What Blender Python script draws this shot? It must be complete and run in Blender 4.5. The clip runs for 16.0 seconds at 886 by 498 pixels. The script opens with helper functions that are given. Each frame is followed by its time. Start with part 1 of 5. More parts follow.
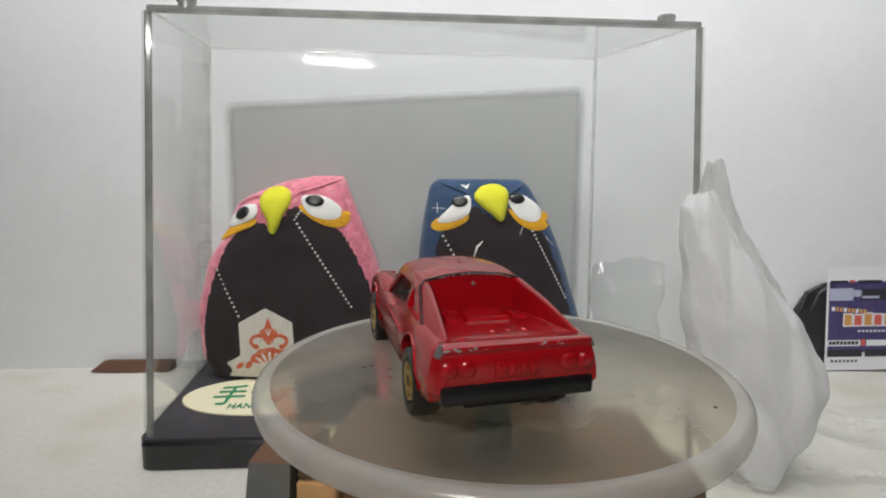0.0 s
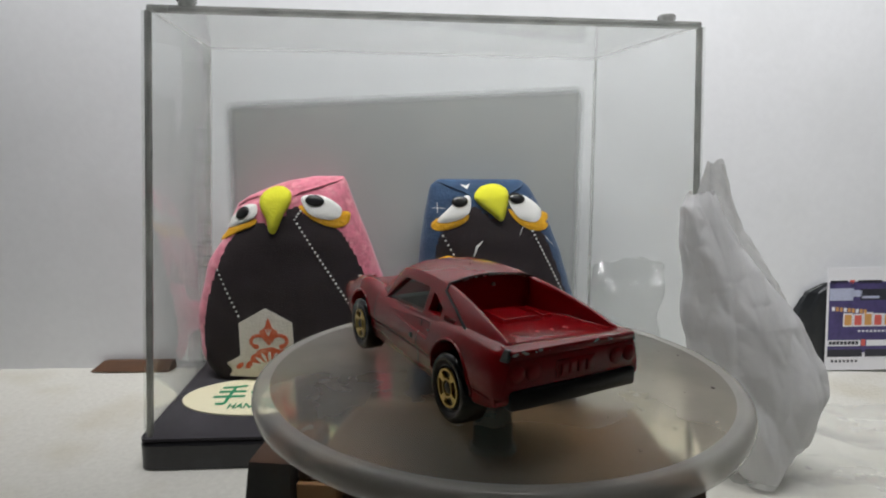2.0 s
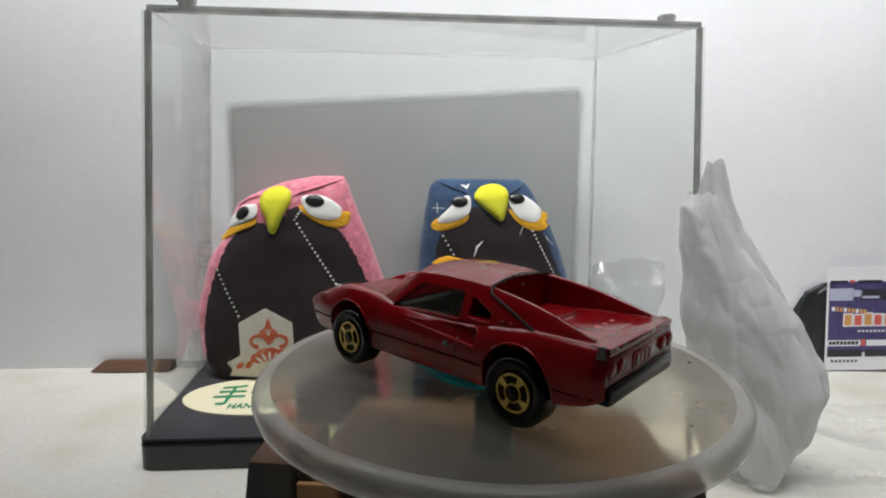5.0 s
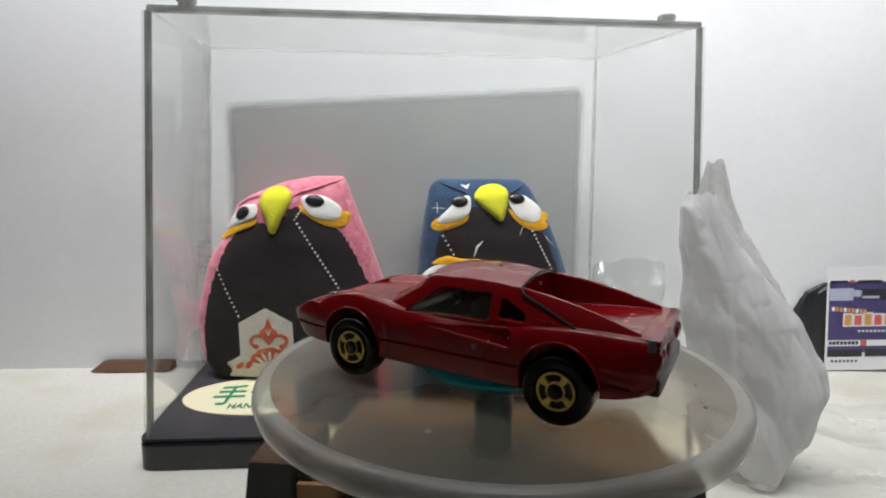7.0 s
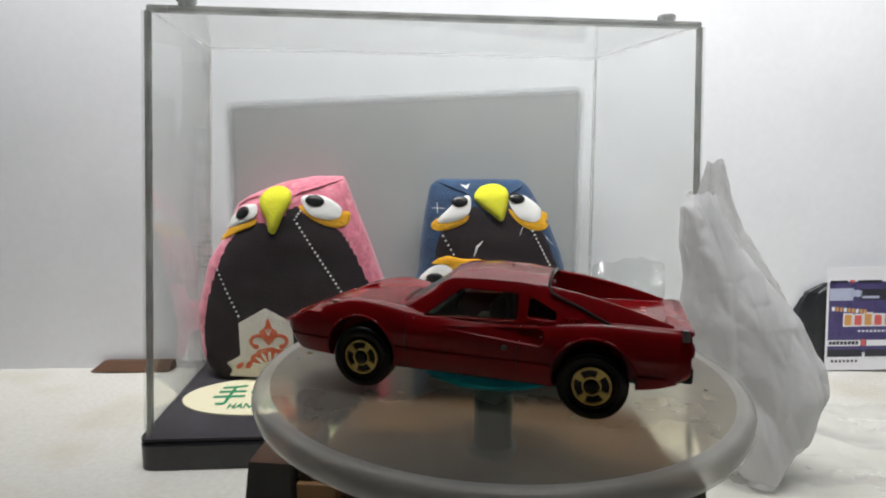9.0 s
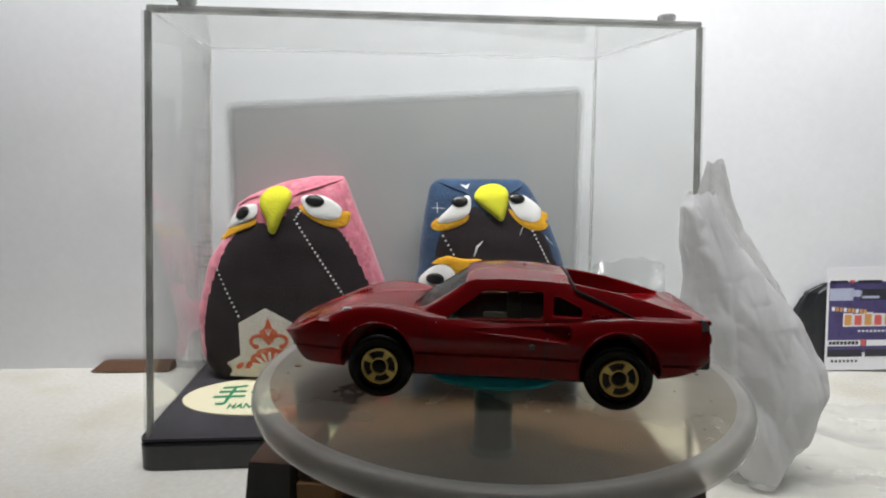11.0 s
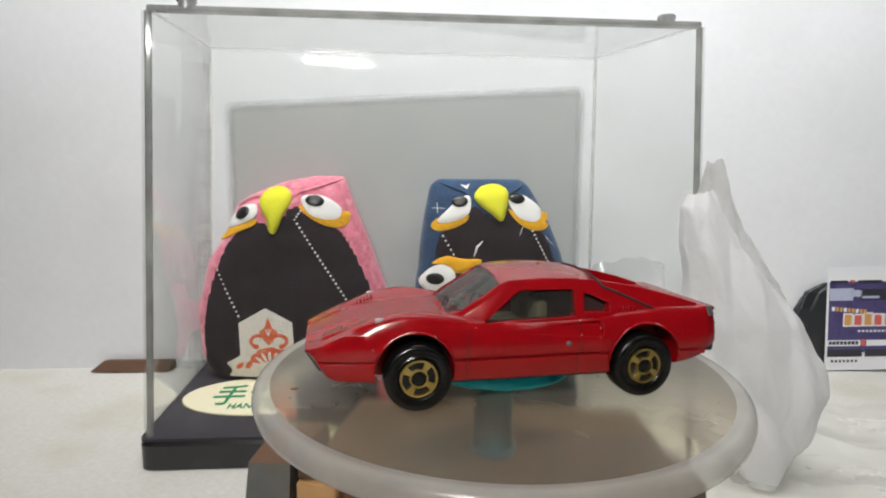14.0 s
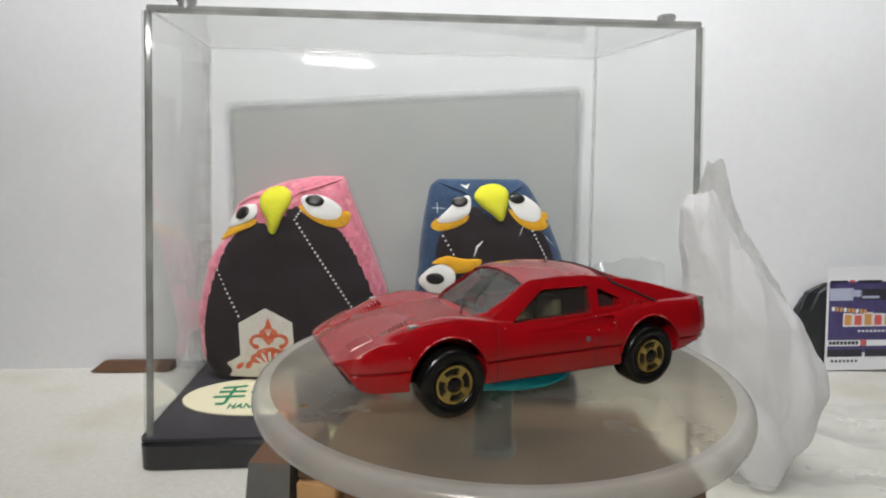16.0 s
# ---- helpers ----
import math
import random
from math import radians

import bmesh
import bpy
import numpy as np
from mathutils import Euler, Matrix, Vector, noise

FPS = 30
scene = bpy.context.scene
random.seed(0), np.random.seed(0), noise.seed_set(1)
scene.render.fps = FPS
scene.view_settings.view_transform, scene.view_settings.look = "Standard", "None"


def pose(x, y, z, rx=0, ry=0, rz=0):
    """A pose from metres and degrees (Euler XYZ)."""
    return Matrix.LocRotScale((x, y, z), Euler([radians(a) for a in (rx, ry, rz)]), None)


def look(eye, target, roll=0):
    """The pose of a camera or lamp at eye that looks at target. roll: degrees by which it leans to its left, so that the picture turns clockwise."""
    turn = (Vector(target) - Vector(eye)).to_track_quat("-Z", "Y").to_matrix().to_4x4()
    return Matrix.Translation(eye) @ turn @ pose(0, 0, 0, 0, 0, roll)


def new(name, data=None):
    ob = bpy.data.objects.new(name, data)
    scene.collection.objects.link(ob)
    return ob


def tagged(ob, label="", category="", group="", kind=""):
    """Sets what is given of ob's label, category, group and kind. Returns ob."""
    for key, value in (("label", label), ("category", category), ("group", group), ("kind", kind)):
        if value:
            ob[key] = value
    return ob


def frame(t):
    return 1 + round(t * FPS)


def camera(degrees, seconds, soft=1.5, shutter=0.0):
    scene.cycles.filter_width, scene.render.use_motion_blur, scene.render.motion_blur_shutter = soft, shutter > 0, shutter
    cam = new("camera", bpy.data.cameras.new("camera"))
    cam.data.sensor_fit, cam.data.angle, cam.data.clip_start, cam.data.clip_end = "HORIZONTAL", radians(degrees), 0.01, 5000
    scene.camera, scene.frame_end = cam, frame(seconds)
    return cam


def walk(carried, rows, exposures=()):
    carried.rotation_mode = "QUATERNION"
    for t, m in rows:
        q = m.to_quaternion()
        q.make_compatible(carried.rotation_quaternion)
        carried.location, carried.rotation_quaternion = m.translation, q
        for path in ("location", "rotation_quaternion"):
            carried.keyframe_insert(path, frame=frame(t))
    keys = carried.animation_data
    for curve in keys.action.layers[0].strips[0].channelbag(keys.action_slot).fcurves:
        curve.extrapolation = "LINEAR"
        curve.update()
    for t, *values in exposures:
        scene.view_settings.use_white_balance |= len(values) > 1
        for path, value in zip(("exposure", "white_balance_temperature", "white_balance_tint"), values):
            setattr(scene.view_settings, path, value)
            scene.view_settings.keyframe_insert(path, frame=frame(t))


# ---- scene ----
# ---------------------------------------------------------------- camera
cam = camera(78, 16.0, 2.0)
EYE = (0.0, -0.1081, 0.0382)


def aim(yaw, pitch):
    a, b = radians(yaw), radians(pitch)
    return (EYE[0] + math.sin(a) * math.cos(b), EYE[1] + math.cos(a) * math.cos(b), EYE[2] - math.sin(b))


VIEW = look(EYE, aim(-5.656, 7.766), 0.41)
walk(cam, [(0.0, VIEW), (16.0, VIEW)],
     exposures=[(0.0, -0.87), (0.5, -0.87), (1.0, -0.5), (1.3, -0.42), (2.0, -0.46), (2.5, -0.42), (4.2, -0.28), (7.0, -0.13), (11.7, -0.12), (12.75, -0.52), (13.5, -0.58), (16.0, -0.74)])

# ---------------------------------------------------------------- world and lamps
world = bpy.data.worlds.new("room_air")
world.use_nodes = True
world.node_tree.nodes["Background"].inputs[0].default_value = (0.8, 0.86, 1.0, 1)
world.node_tree.nodes["Background"].inputs[1].default_value = 0.1
scene.world = world


def area_lamp(name, m, sx, sy, watts, colour):
    data = bpy.data.lights.new(name, "AREA")
    data.shape, data.size, data.size_y, data.energy, data.color = "RECTANGLE", sx, sy, watts, colour
    ob = new(name, data)
    ob.matrix_world = m
    return ob


# Added unseen lamp below the ceiling, beamed at the wall to keep the car dark.
LIGHT = area_lamp("added_wall_lamp", look((-0.075, 0.022, 0.42), (-0.06, 0.17, 0.19)), 0.66, 0.04, 1.95, (0.98, 0.98, 1.0))
LIGHT.data.spread = radians(92)


# ---------------------------------------------------------------- materials
def material(name, colour, rough=0.5, metal=0.0, spec=0.5, coat=0.0, grain=0.0, scale=400.0, bump=0.0, stain=None, stain_scale=40.0, trans=0.0, bevel=0.0, sheen=0.0, amount=0.6, soft_rough=0.0):
    """Two scales of variation: grain in the colour and relief, and broad stains."""
    m = bpy.data.materials.new(name)
    m.use_nodes = True
    nt = m.node_tree
    b = nt.nodes["Principled BSDF"]
    b.inputs["Base Color"].default_value = (*colour, 1)
    b.inputs["Roughness"].default_value = rough
    b.inputs["Metallic"].default_value = metal
    b.inputs["Specular IOR Level"].default_value = spec
    b.inputs["Coat Weight"].default_value = coat
    b.inputs["Coat Roughness"].default_value = 0.08
    b.inputs["Transmission Weight"].default_value = trans
    b.inputs["Sheen Weight"].default_value = sheen
    co = nt.nodes.new("ShaderNodeTexCoord")
    out = None
    if grain or stain:
        n1 = nt.nodes.new("ShaderNodeTexNoise")
        n1.inputs["Scale"].default_value = scale
        n1.inputs["Detail"].default_value = 4
        nt.links.new(co.outputs["Object"], n1.inputs["Vector"])
        n2 = nt.nodes.new("ShaderNodeTexNoise")
        n2.inputs["Scale"].default_value = stain_scale
        n2.inputs["Detail"].default_value = 5
        nt.links.new(co.outputs["Object"], n2.inputs["Vector"])
        mx = nt.nodes.new("ShaderNodeMix")
        mx.data_type = "RGBA"
        lo = tuple(max(0, c * (1 - grain)) for c in colour)
        hi = tuple(min(1, c * (1 + grain)) for c in colour)
        mx.inputs["A"].default_value, mx.inputs["B"].default_value = (*lo, 1), (*hi, 1)
        nt.links.new(n1.outputs["Fac"], mx.inputs["Factor"])
        out = mx.outputs["Result"]
        if stain:
            rp = nt.nodes.new("ShaderNodeValToRGB")
            rp.color_ramp.elements[0].position, rp.color_ramp.elements[1].position = 0.5, 0.72
            rp.color_ramp.elements[0].color, rp.color_ramp.elements[1].color = (0, 0, 0, 1), (amount, amount, amount, 1)
            nt.links.new(n2.outputs["Fac"], rp.inputs["Fac"])
            m2 = nt.nodes.new("ShaderNodeMix")
            m2.data_type = "RGBA"
            m2.inputs["B"].default_value = (*stain, 1)
            nt.links.new(rp.outputs["Color"], m2.inputs["Factor"])
            nt.links.new(out, m2.inputs["A"])
            out = m2.outputs["Result"]
        nt.links.new(out, b.inputs["Base Color"])
        if soft_rough:
            mr = nt.nodes.new("ShaderNodeMapRange")
            mr.inputs["To Min"].default_value, mr.inputs["To Max"].default_value = rough, rough + soft_rough
            nt.links.new(n2.outputs["Fac"], mr.inputs["Value"])
            nt.links.new(mr.outputs["Result"], b.inputs["Roughness"])
        if bump:
            bp = nt.nodes.new("ShaderNodeBump")
            bp.inputs["Strength"].default_value = bump
            bp.inputs["Distance"].default_value = 0.0006
            nt.links.new(n1.outputs["Fac"], bp.inputs["Height"])
            nt.links.new(bp.outputs["Normal"], b.inputs["Normal"])
    if bevel and not bump:
        bv = nt.nodes.new("ShaderNodeBevel")
        bv.samples = 4
        bv.inputs["Radius"].default_value = bevel
        nt.links.new(bv.outputs["Normal"], b.inputs["Normal"])
    return m


def clear_plastic(name, tint, haze, ior=1.45, rough=0.03, spotty=1.0, dust=(0.8, 0.8, 0.78), frosting=0.0):
    """Thin clear sheet: what lies behind shows through it, with a haze (dust; on LID painted brightness) and gloss by
    Fresnel.
    """
    m = bpy.data.materials.new(name)
    m.use_nodes = True
    nt = m.node_tree
    nt.nodes.remove(nt.nodes["Principled BSDF"])
    outn = nt.nodes["Material Output"]
    tr = nt.nodes.new("ShaderNodeBsdfRefraction" if frosting else "ShaderNodeBsdfTransparent")
    tr.inputs["Color"].default_value = (*tint, 1)
    if frosting:
        tr.inputs["IOR"].default_value, tr.inputs["Roughness"].default_value = 1.05, frosting
    df = nt.nodes.new("ShaderNodeBsdfDiffuse")
    df.inputs["Color"].default_value = (*dust, 1)
    gl = nt.nodes.new("ShaderNodeBsdfGlossy")
    gl.inputs["Roughness"].default_value = rough
    lw = nt.nodes.new("ShaderNodeLayerWeight")
    lw.inputs["Blend"].default_value = 0.5
    pw = nt.nodes.new("ShaderNodeMath")
    pw.operation = "POWER"
    pw.inputs[1].default_value = 5.0
    nt.links.new(lw.outputs["Facing"], pw.inputs[0])
    fr = nt.nodes.new("ShaderNodeMath")
    fr.operation = "MULTIPLY_ADD"
    f0 = ((ior - 1) / (ior + 1)) ** 2
    fr.inputs[1].default_value, fr.inputs[2].default_value = 1 - f0, f0
    nt.links.new(pw.outputs[0], fr.inputs[0])
    ns = nt.nodes.new("ShaderNodeTexNoise")
    ns.inputs["Scale"].default_value = 60
    ns.inputs["Detail"].default_value = 6
    co = nt.nodes.new("ShaderNodeTexCoord")
    nt.links.new(co.outputs["Object"], ns.inputs["Vector"])
    mp = nt.nodes.new("ShaderNodeMapRange")
    mp.inputs["From Min"].default_value, mp.inputs["From Max"].default_value = 0.3, 0.75
    mp.inputs["To Min"].default_value, mp.inputs["To Max"].default_value = haze * (1 - 0.4 * spotty), haze * (1 + 0.5 * spotty)
    nt.links.new(ns.outputs["Fac"], mp.inputs["Value"])
    th = nt.nodes.new("ShaderNodeBsdfTranslucent")
    th.inputs["Color"].default_value = (*dust, 1)
    m0 = nt.nodes.new("ShaderNodeMixShader")
    nt.links.new(df.outputs[0], m0.inputs[1])
    nt.links.new(th.outputs[0], m0.inputs[2])
    m1 = nt.nodes.new("ShaderNodeMixShader")
    nt.links.new(mp.outputs["Result"], m1.inputs[0])
    nt.links.new(tr.outputs[0], m1.inputs[1])
    nt.links.new(m0.outputs[0], m1.inputs[2])
    m2 = nt.nodes.new("ShaderNodeMixShader")
    nt.links.new(fr.outputs[0], m2.inputs[0])
    nt.links.new(m1.outputs[0], m2.inputs[1])
    nt.links.new(gl.outputs[0], m2.inputs[2])
    nt.links.new(m2.outputs[0], outn.inputs["Surface"])
    return m


def glow(name, colour, strength):
    m = bpy.data.materials.new(name)
    m.use_nodes = True
    b = m.node_tree.nodes["Principled BSDF"]
    b.inputs["Emission Color"].default_value = (*colour, 1)
    b.inputs["Emission Strength"].default_value = strength
    return m


PLASTER = material("white_plaster", (0.78, 0.79, 0.80), 0.85, grain=0.04, scale=260, bump=0.12, stain=(0.70, 0.71, 0.71), stain_scale=14)
TABLE = material("white_table_cloth", (0.55, 0.54, 0.49), 0.9, grain=0.12, scale=500, bump=0.7, stain=(0.46, 0.43, 0.34), stain_scale=30)
# For unseen surfaces, dark so that little bounce reaches the car's near side.
NOBOUNCE = material("unseen_dark_paint", (0.08, 0.075, 0.07), 0.9, grain=0.1, scale=30)
CEILING = material("ceiling_paint", (0.62, 0.62, 0.6), 0.9, grain=0.04, scale=40)
RED = material("red_enamel", (0.27, 0.003, 0.006), 0.16, spec=0.4, coat=0.12, grain=0.12, scale=900, stain=(0.225, 0.004, 0.007), stain_scale=120, bevel=0.00035, soft_rough=0.05)
SILVER = material("bare_metal", (0.42, 0.42, 0.40), 0.45, metal=0.85, grain=0.3, scale=2500)
DULL = material("dull_bare_metal", (0.16, 0.155, 0.15), 0.5, metal=0.6, grain=0.4, scale=2500)
WORN = material("worn_enamel", (0.42, 0.008, 0.016), 0.35, grain=0.1, scale=2000, stain=(0.55, 0.5, 0.47), stain_scale=700, amount=1.0)
BLACK = material("black_plastic", (0.006, 0.006, 0.0065), 0.3, spec=0.35, grain=0.3, scale=900, stain=(0.014, 0.014, 0.014), stain_scale=200)
TYRE = material("black_tyre_plastic", (0.004, 0.004, 0.004), 0.25, spec=0.35, grain=0.3, scale=1200, stain=(0.012, 0.011, 0.010), stain_scale=300)
GOLD = material("gold_plating", (0.62, 0.46, 0.16), 0.3, metal=1.0, grain=0.15, scale=1500)
GLASS = clear_plastic("smoky_window_plastic", (0.48, 0.5, 0.45), 0.09, 1.5, 0.04, 0.5, (0.42, 0.43, 0.38))
CABIN = material("pale_cabin_plastic", (0.34, 0.31, 0.22), 0.6, grain=0.15, scale=600)
CABINDARK = material("dark_cabin_plastic", (0.03, 0.03, 0.028), 0.5, grain=0.2, scale=600)
GROOVE = material("dark_joint_fill", (0.02, 0.004, 0.005), 0.7, grain=0.3, scale=900)
LAMPCLEAR = material("cream_lens", (0.65, 0.58, 0.25), 0.3, grain=0.1, scale=900)
SPECK = material("dark_grit", (0.03, 0.025, 0.02), 0.8, grain=0.3, scale=3000)
RUST = material("brown_grit", (0.16, 0.09, 0.03), 0.8, grain=0.3, scale=3000)
CYAN = material("cyan_putty", (0.01, 0.5, 0.62), 0.35, grain=0.2, scale=600, bump=0.4)
SPINDLE = material("slate_blue_plastic", (0.015, 0.09, 0.13), 0.4, grain=0.2, scale=500)
# Brown wood with the shade under the disc put into its colour.
SHADEWOOD = material("shaded_brown_wood", (0.085, 0.05, 0.026), 0.6, grain=0.3, scale=120, bump=0.2, stain=(0.05, 0.03, 0.016), stain_scale=45)
WOOD = material("tan_wood", (0.36, 0.20, 0.08), 0.6, grain=0.3, scale=120, bump=0.2, stain=(0.22, 0.11, 0.04), stain_scale=45)
DARKWOOD = material("brown_wood", (0.10, 0.045, 0.02), 0.6, grain=0.3, scale=150, bump=0.2, stain=(0.05, 0.025, 0.012), stain_scale=60)
SLATE = material("grey_board", (0.09, 0.09, 0.085), 0.7, grain=0.2, scale=300, bump=0.2, stain=(0.15, 0.10, 0.05), stain_scale=70)
CLEAR = clear_plastic("clear_styrene", (0.975, 0.98, 0.975), 0.01, 1.13, 0.03)
# Lid haze is brightness painted in over its dark reflection.
LID = clear_plastic("brightened_lid", (0.95, 0.955, 0.95), 0.1, 1.2, 0.06)
SIDE = clear_plastic("clear_side", (0.97, 0.975, 0.97), 0.03, 1.2, 0.05)
# Back edges: same moulded plastic, the light they catch painted as a pale haze.
LITEDGE = clear_plastic("light_catching_edge", (0.93, 0.93, 0.92), 0.3, 1.1, 0.1)
RIM = clear_plastic("moulded_edge", (0.42, 0.43, 0.41), 0.25, 1.55, 0.08)
WRAP = clear_plastic("crinkled_film", (0.93, 0.94, 0.93), 0.26, 1.3, 0.2)
POUCH = clear_plastic("crinkled_pouch", (0.95, 0.955, 0.95), 0.05, 1.5, 0.1)
FROST = clear_plastic("hazy_disc_plastic", (0.86, 0.78, 0.62), 0.26, 1.15, 0.4, 0.7, (0.46, 0.43, 0.36), 0.22)
FROSTRIM = clear_plastic("hazy_disc_rim", (0.9, 0.89, 0.85), 0.55, 1.4, 0.2, 0.3, (0.68, 0.67, 0.63))
# Grey for a soft shadow-like area, put into a card's colour.
SHADECARD = material("soft_shade_grey", (0.45, 0.46, 0.45), 0.85, grain=0.05, scale=300, stain=(0.51, 0.51, 0.49), stain_scale=40)
BASEBLACK = material("black_base_plastic", (0.014, 0.014, 0.016), 0.3, coat=0.2, grain=0.3, scale=600, stain=(0.035, 0.035, 0.04), stain_scale=80)
NAVYCLOTH = material("dark_cloth", (0.03, 0.027, 0.033), 0.85, grain=0.2, scale=1500, bump=0.3, stain=(0.07, 0.065, 0.075), stain_scale=60)
PINK = material("pink_crepe", (0.78, 0.18, 0.25), 0.85, grain=0.6, scale=380, bump=1.0, stain=(0.88, 0.40, 0.44), stain_scale=230, sheen=0.3)
BLUE = material("navy_crepe", (0.013, 0.048, 0.115), 0.85, grain=0.3, scale=900, bump=0.8, stain=(0.03, 0.09, 0.19), stain_scale=120, sheen=0.2)
FELTBLACK = material("dark_tummy_cloth", (0.014, 0.007, 0.009), 0.9, grain=0.25, scale=1400, bump=0.4, stain=(0.02, 0.013, 0.017), stain_scale=60)
FELTWHITE = material("white_felt", (0.80, 0.79, 0.76), 0.95, grain=0.08, scale=1800, bump=0.4, stain=(0.72, 0.71, 0.68), stain_scale=150)
FELTYELLOW = material("yellow_felt", (0.72, 0.70, 0.03), 0.95, grain=0.15, scale=1100, bump=0.8, stain=(0.62, 0.58, 0.03), stain_scale=150)
FELTORANGE = material("orange_felt", (0.84, 0.42, 0.015), 0.95, grain=0.25, scale=900, bump=0.9, stain=(0.7, 0.28, 0.01), stain_scale=200)
BEADBLACK = material("black_bead", (0.008, 0.008, 0.009), 0.3, grain=0.2, scale=900)
CREPEWHITE = material("white_crepe_patch", (0.70, 0.66, 0.60), 0.9, grain=0.2, scale=1200, bump=0.8, stain=(0.6, 0.55, 0.5), stain_scale=200)
MOTIF = material("vermilion_print", (0.62, 0.12, 0.05), 0.9, grain=0.25, scale=1500, stain=(0.68, 0.3, 0.2), stain_scale=400)
LABEL = material("cream_paper", (0.80, 0.74, 0.52), 0.7, grain=0.03, scale=600, stain=(0.76, 0.69, 0.46), stain_scale=80)
INK = material("green_ink", (0.0, 0.22, 0.09), 0.7, grain=0.1, scale=900)
BAGWHITE = material("white_film", (0.96, 0.96, 0.96), 0.42, grain=0.02, scale=200, stain=(0.87, 0.88, 0.88), stain_scale=60)
tl = BAGWHITE.node_tree.nodes.new("ShaderNodeBsdfTranslucent")
tl.inputs["Color"].default_value = (0.85, 0.85, 0.85, 1)
mxs = BAGWHITE.node_tree.nodes.new("ShaderNodeMixShader")
mxs.inputs[0].default_value = 0.38
BAGWHITE.node_tree.links.new(BAGWHITE.node_tree.nodes["Principled BSDF"].outputs[0], mxs.inputs[1])
BAGWHITE.node_tree.links.new(tl.outputs[0], mxs.inputs[2])
BAGWHITE.node_tree.links.new(mxs.outputs[0], BAGWHITE.node_tree.nodes["Material Output"].inputs["Surface"])
BAGTHIN = clear_plastic("thin_white_film", (0.85, 0.85, 0.84), 0.5, 1.3, 0.3, 0.8, (0.88, 0.88, 0.87))
BAGBLACK = material("black_film", (0.02, 0.022, 0.024), 0.3, grain=0.3, scale=200, stain=(0.06, 0.065, 0.07), stain_scale=70)
PAPER = material("white_card_paper", (0.78, 0.78, 0.80), 0.6, grain=0.03, scale=400)
PURPLE = material("violet_print", (0.075, 0.06, 0.17), 0.5, grain=0.3, scale=500, stain=(0.03, 0.03, 0.07), stain_scale=200)
PALEPRINT = material("pale_blue_print", (0.45, 0.48, 0.62), 0.5, grain=0.2, scale=600)
BLACKPRINT = material("black_print", (0.03, 0.03, 0.04), 0.5, grain=0.2, scale=600)
ORANGEPRINT = material("orange_print", (0.62, 0.32, 0.10), 0.5, grain=0.2, scale=600)
REDPRINT = material("red_print", (0.65, 0.12, 0.10), 0.5, grain=0.2, scale=600)
TUBE = glow("lamp_tube", (1.0, 0.975, 0.94), 780.0)
HOUSING = material("lamp_housing", (0.02, 0.02, 0.02), 0.6, grain=0.1, scale=50)


# ---------------------------------------------------------------- mesh tools (lengths in centimetres)
def part(name, bm, mats, parent=None, label="", m=None, sharp=40):
    bmesh.ops.scale(bm, vec=(0.01, 0.01, 0.01), verts=bm.verts)
    bmesh.ops.recalc_face_normals(bm, faces=bm.faces)
    lim = radians(sharp)
    for fc in bm.faces:
        fc.smooth = True
    for ed in bm.edges:
        if len(ed.link_faces) == 2 and ed.calc_face_angle(0) > lim:
            ed.smooth = False
    me = bpy.data.meshes.new(name)
    bm.to_mesh(me)
    bm.free()
    for mt in (mats if isinstance(mats, (list, tuple)) else [mats]):
        me.materials.append(mt)
    ob = new(name, me)
    if parent:
        ob.parent = parent
    if m is not None:
        ob.matrix_basis = m
    if label:
        ob["label"] = label
    return ob


def empty(name, m=None):
    ob = new(name)
    ob.empty_display_size = 0.01
    if m is not None:
        ob.matrix_basis = m
    return ob


def cm(x, y, z, rx=0, ry=0, rz=0):
    return pose(x / 100, y / 100, z / 100, rx, ry, rz)


def add_box(bm, x0, x1, y0, y1, z0, z1, bevel=0.0, m=None):
    r = bmesh.ops.create_cube(bm, size=1)
    vs = r["verts"]
    for v in vs:
        v.co = Vector((x0 + (v.co.x + 0.5) * (x1 - x0), y0 + (v.co.y + 0.5) * (y1 - y0), z0 + (v.co.z + 0.5) * (z1 - z0)))
    if bevel:
        es = list({e for v in vs for e in v.link_edges})
        g = bmesh.ops.bevel(bm, geom=es, offset=bevel, segments=2, affect="EDGES", profile=0.5)
        vs = list({v for v in g["verts"]} | {v for v in vs if v.is_valid})
    if m is not None:
        bmesh.ops.transform(bm, matrix=m, verts=vs)
    return vs


def box_bm(*a, **k):
    bm = bmesh.new()
    add_box(bm, *a, **k)
    return bm


def add_hull(bm, lo, hi, z0, z1):
    """A closed block from a loop of points at z0 and one at z1."""
    a = [bm.verts.new((x, y, z0)) for x, y in lo]
    b = [bm.verts.new((x, y, z1)) for x, y in hi]
    bm.faces.new(a[::-1])
    bm.faces.new(b)
    for i in range(len(a)):
        j = (i + 1) % len(a)
        bm.faces.new((a[i], a[j], b[j], b[i]))


def add_lathe(bm, profile, n=48, axis="z", centre=(0, 0, 0)):
    rings = []
    for r, h in profile:
        ring = []
        for i in range(n):
            a = 2 * math.pi * i / n
            p = {"z": (r * math.cos(a), r * math.sin(a), h), "y": (r * math.cos(a), h, r * math.sin(a)), "x": (h, r * math.cos(a), r * math.sin(a))}[axis]
            ring.append(bm.verts.new(Vector(p) + Vector(centre)))
        rings.append(ring)
    for a, b in zip(rings, rings[1:]):
        for i in range(n):
            j = (i + 1) % n
            bm.faces.new((a[i], a[j], b[j], b[i]))
    bm.faces.new(rings[0][::-1])
    bm.faces.new(rings[-1])


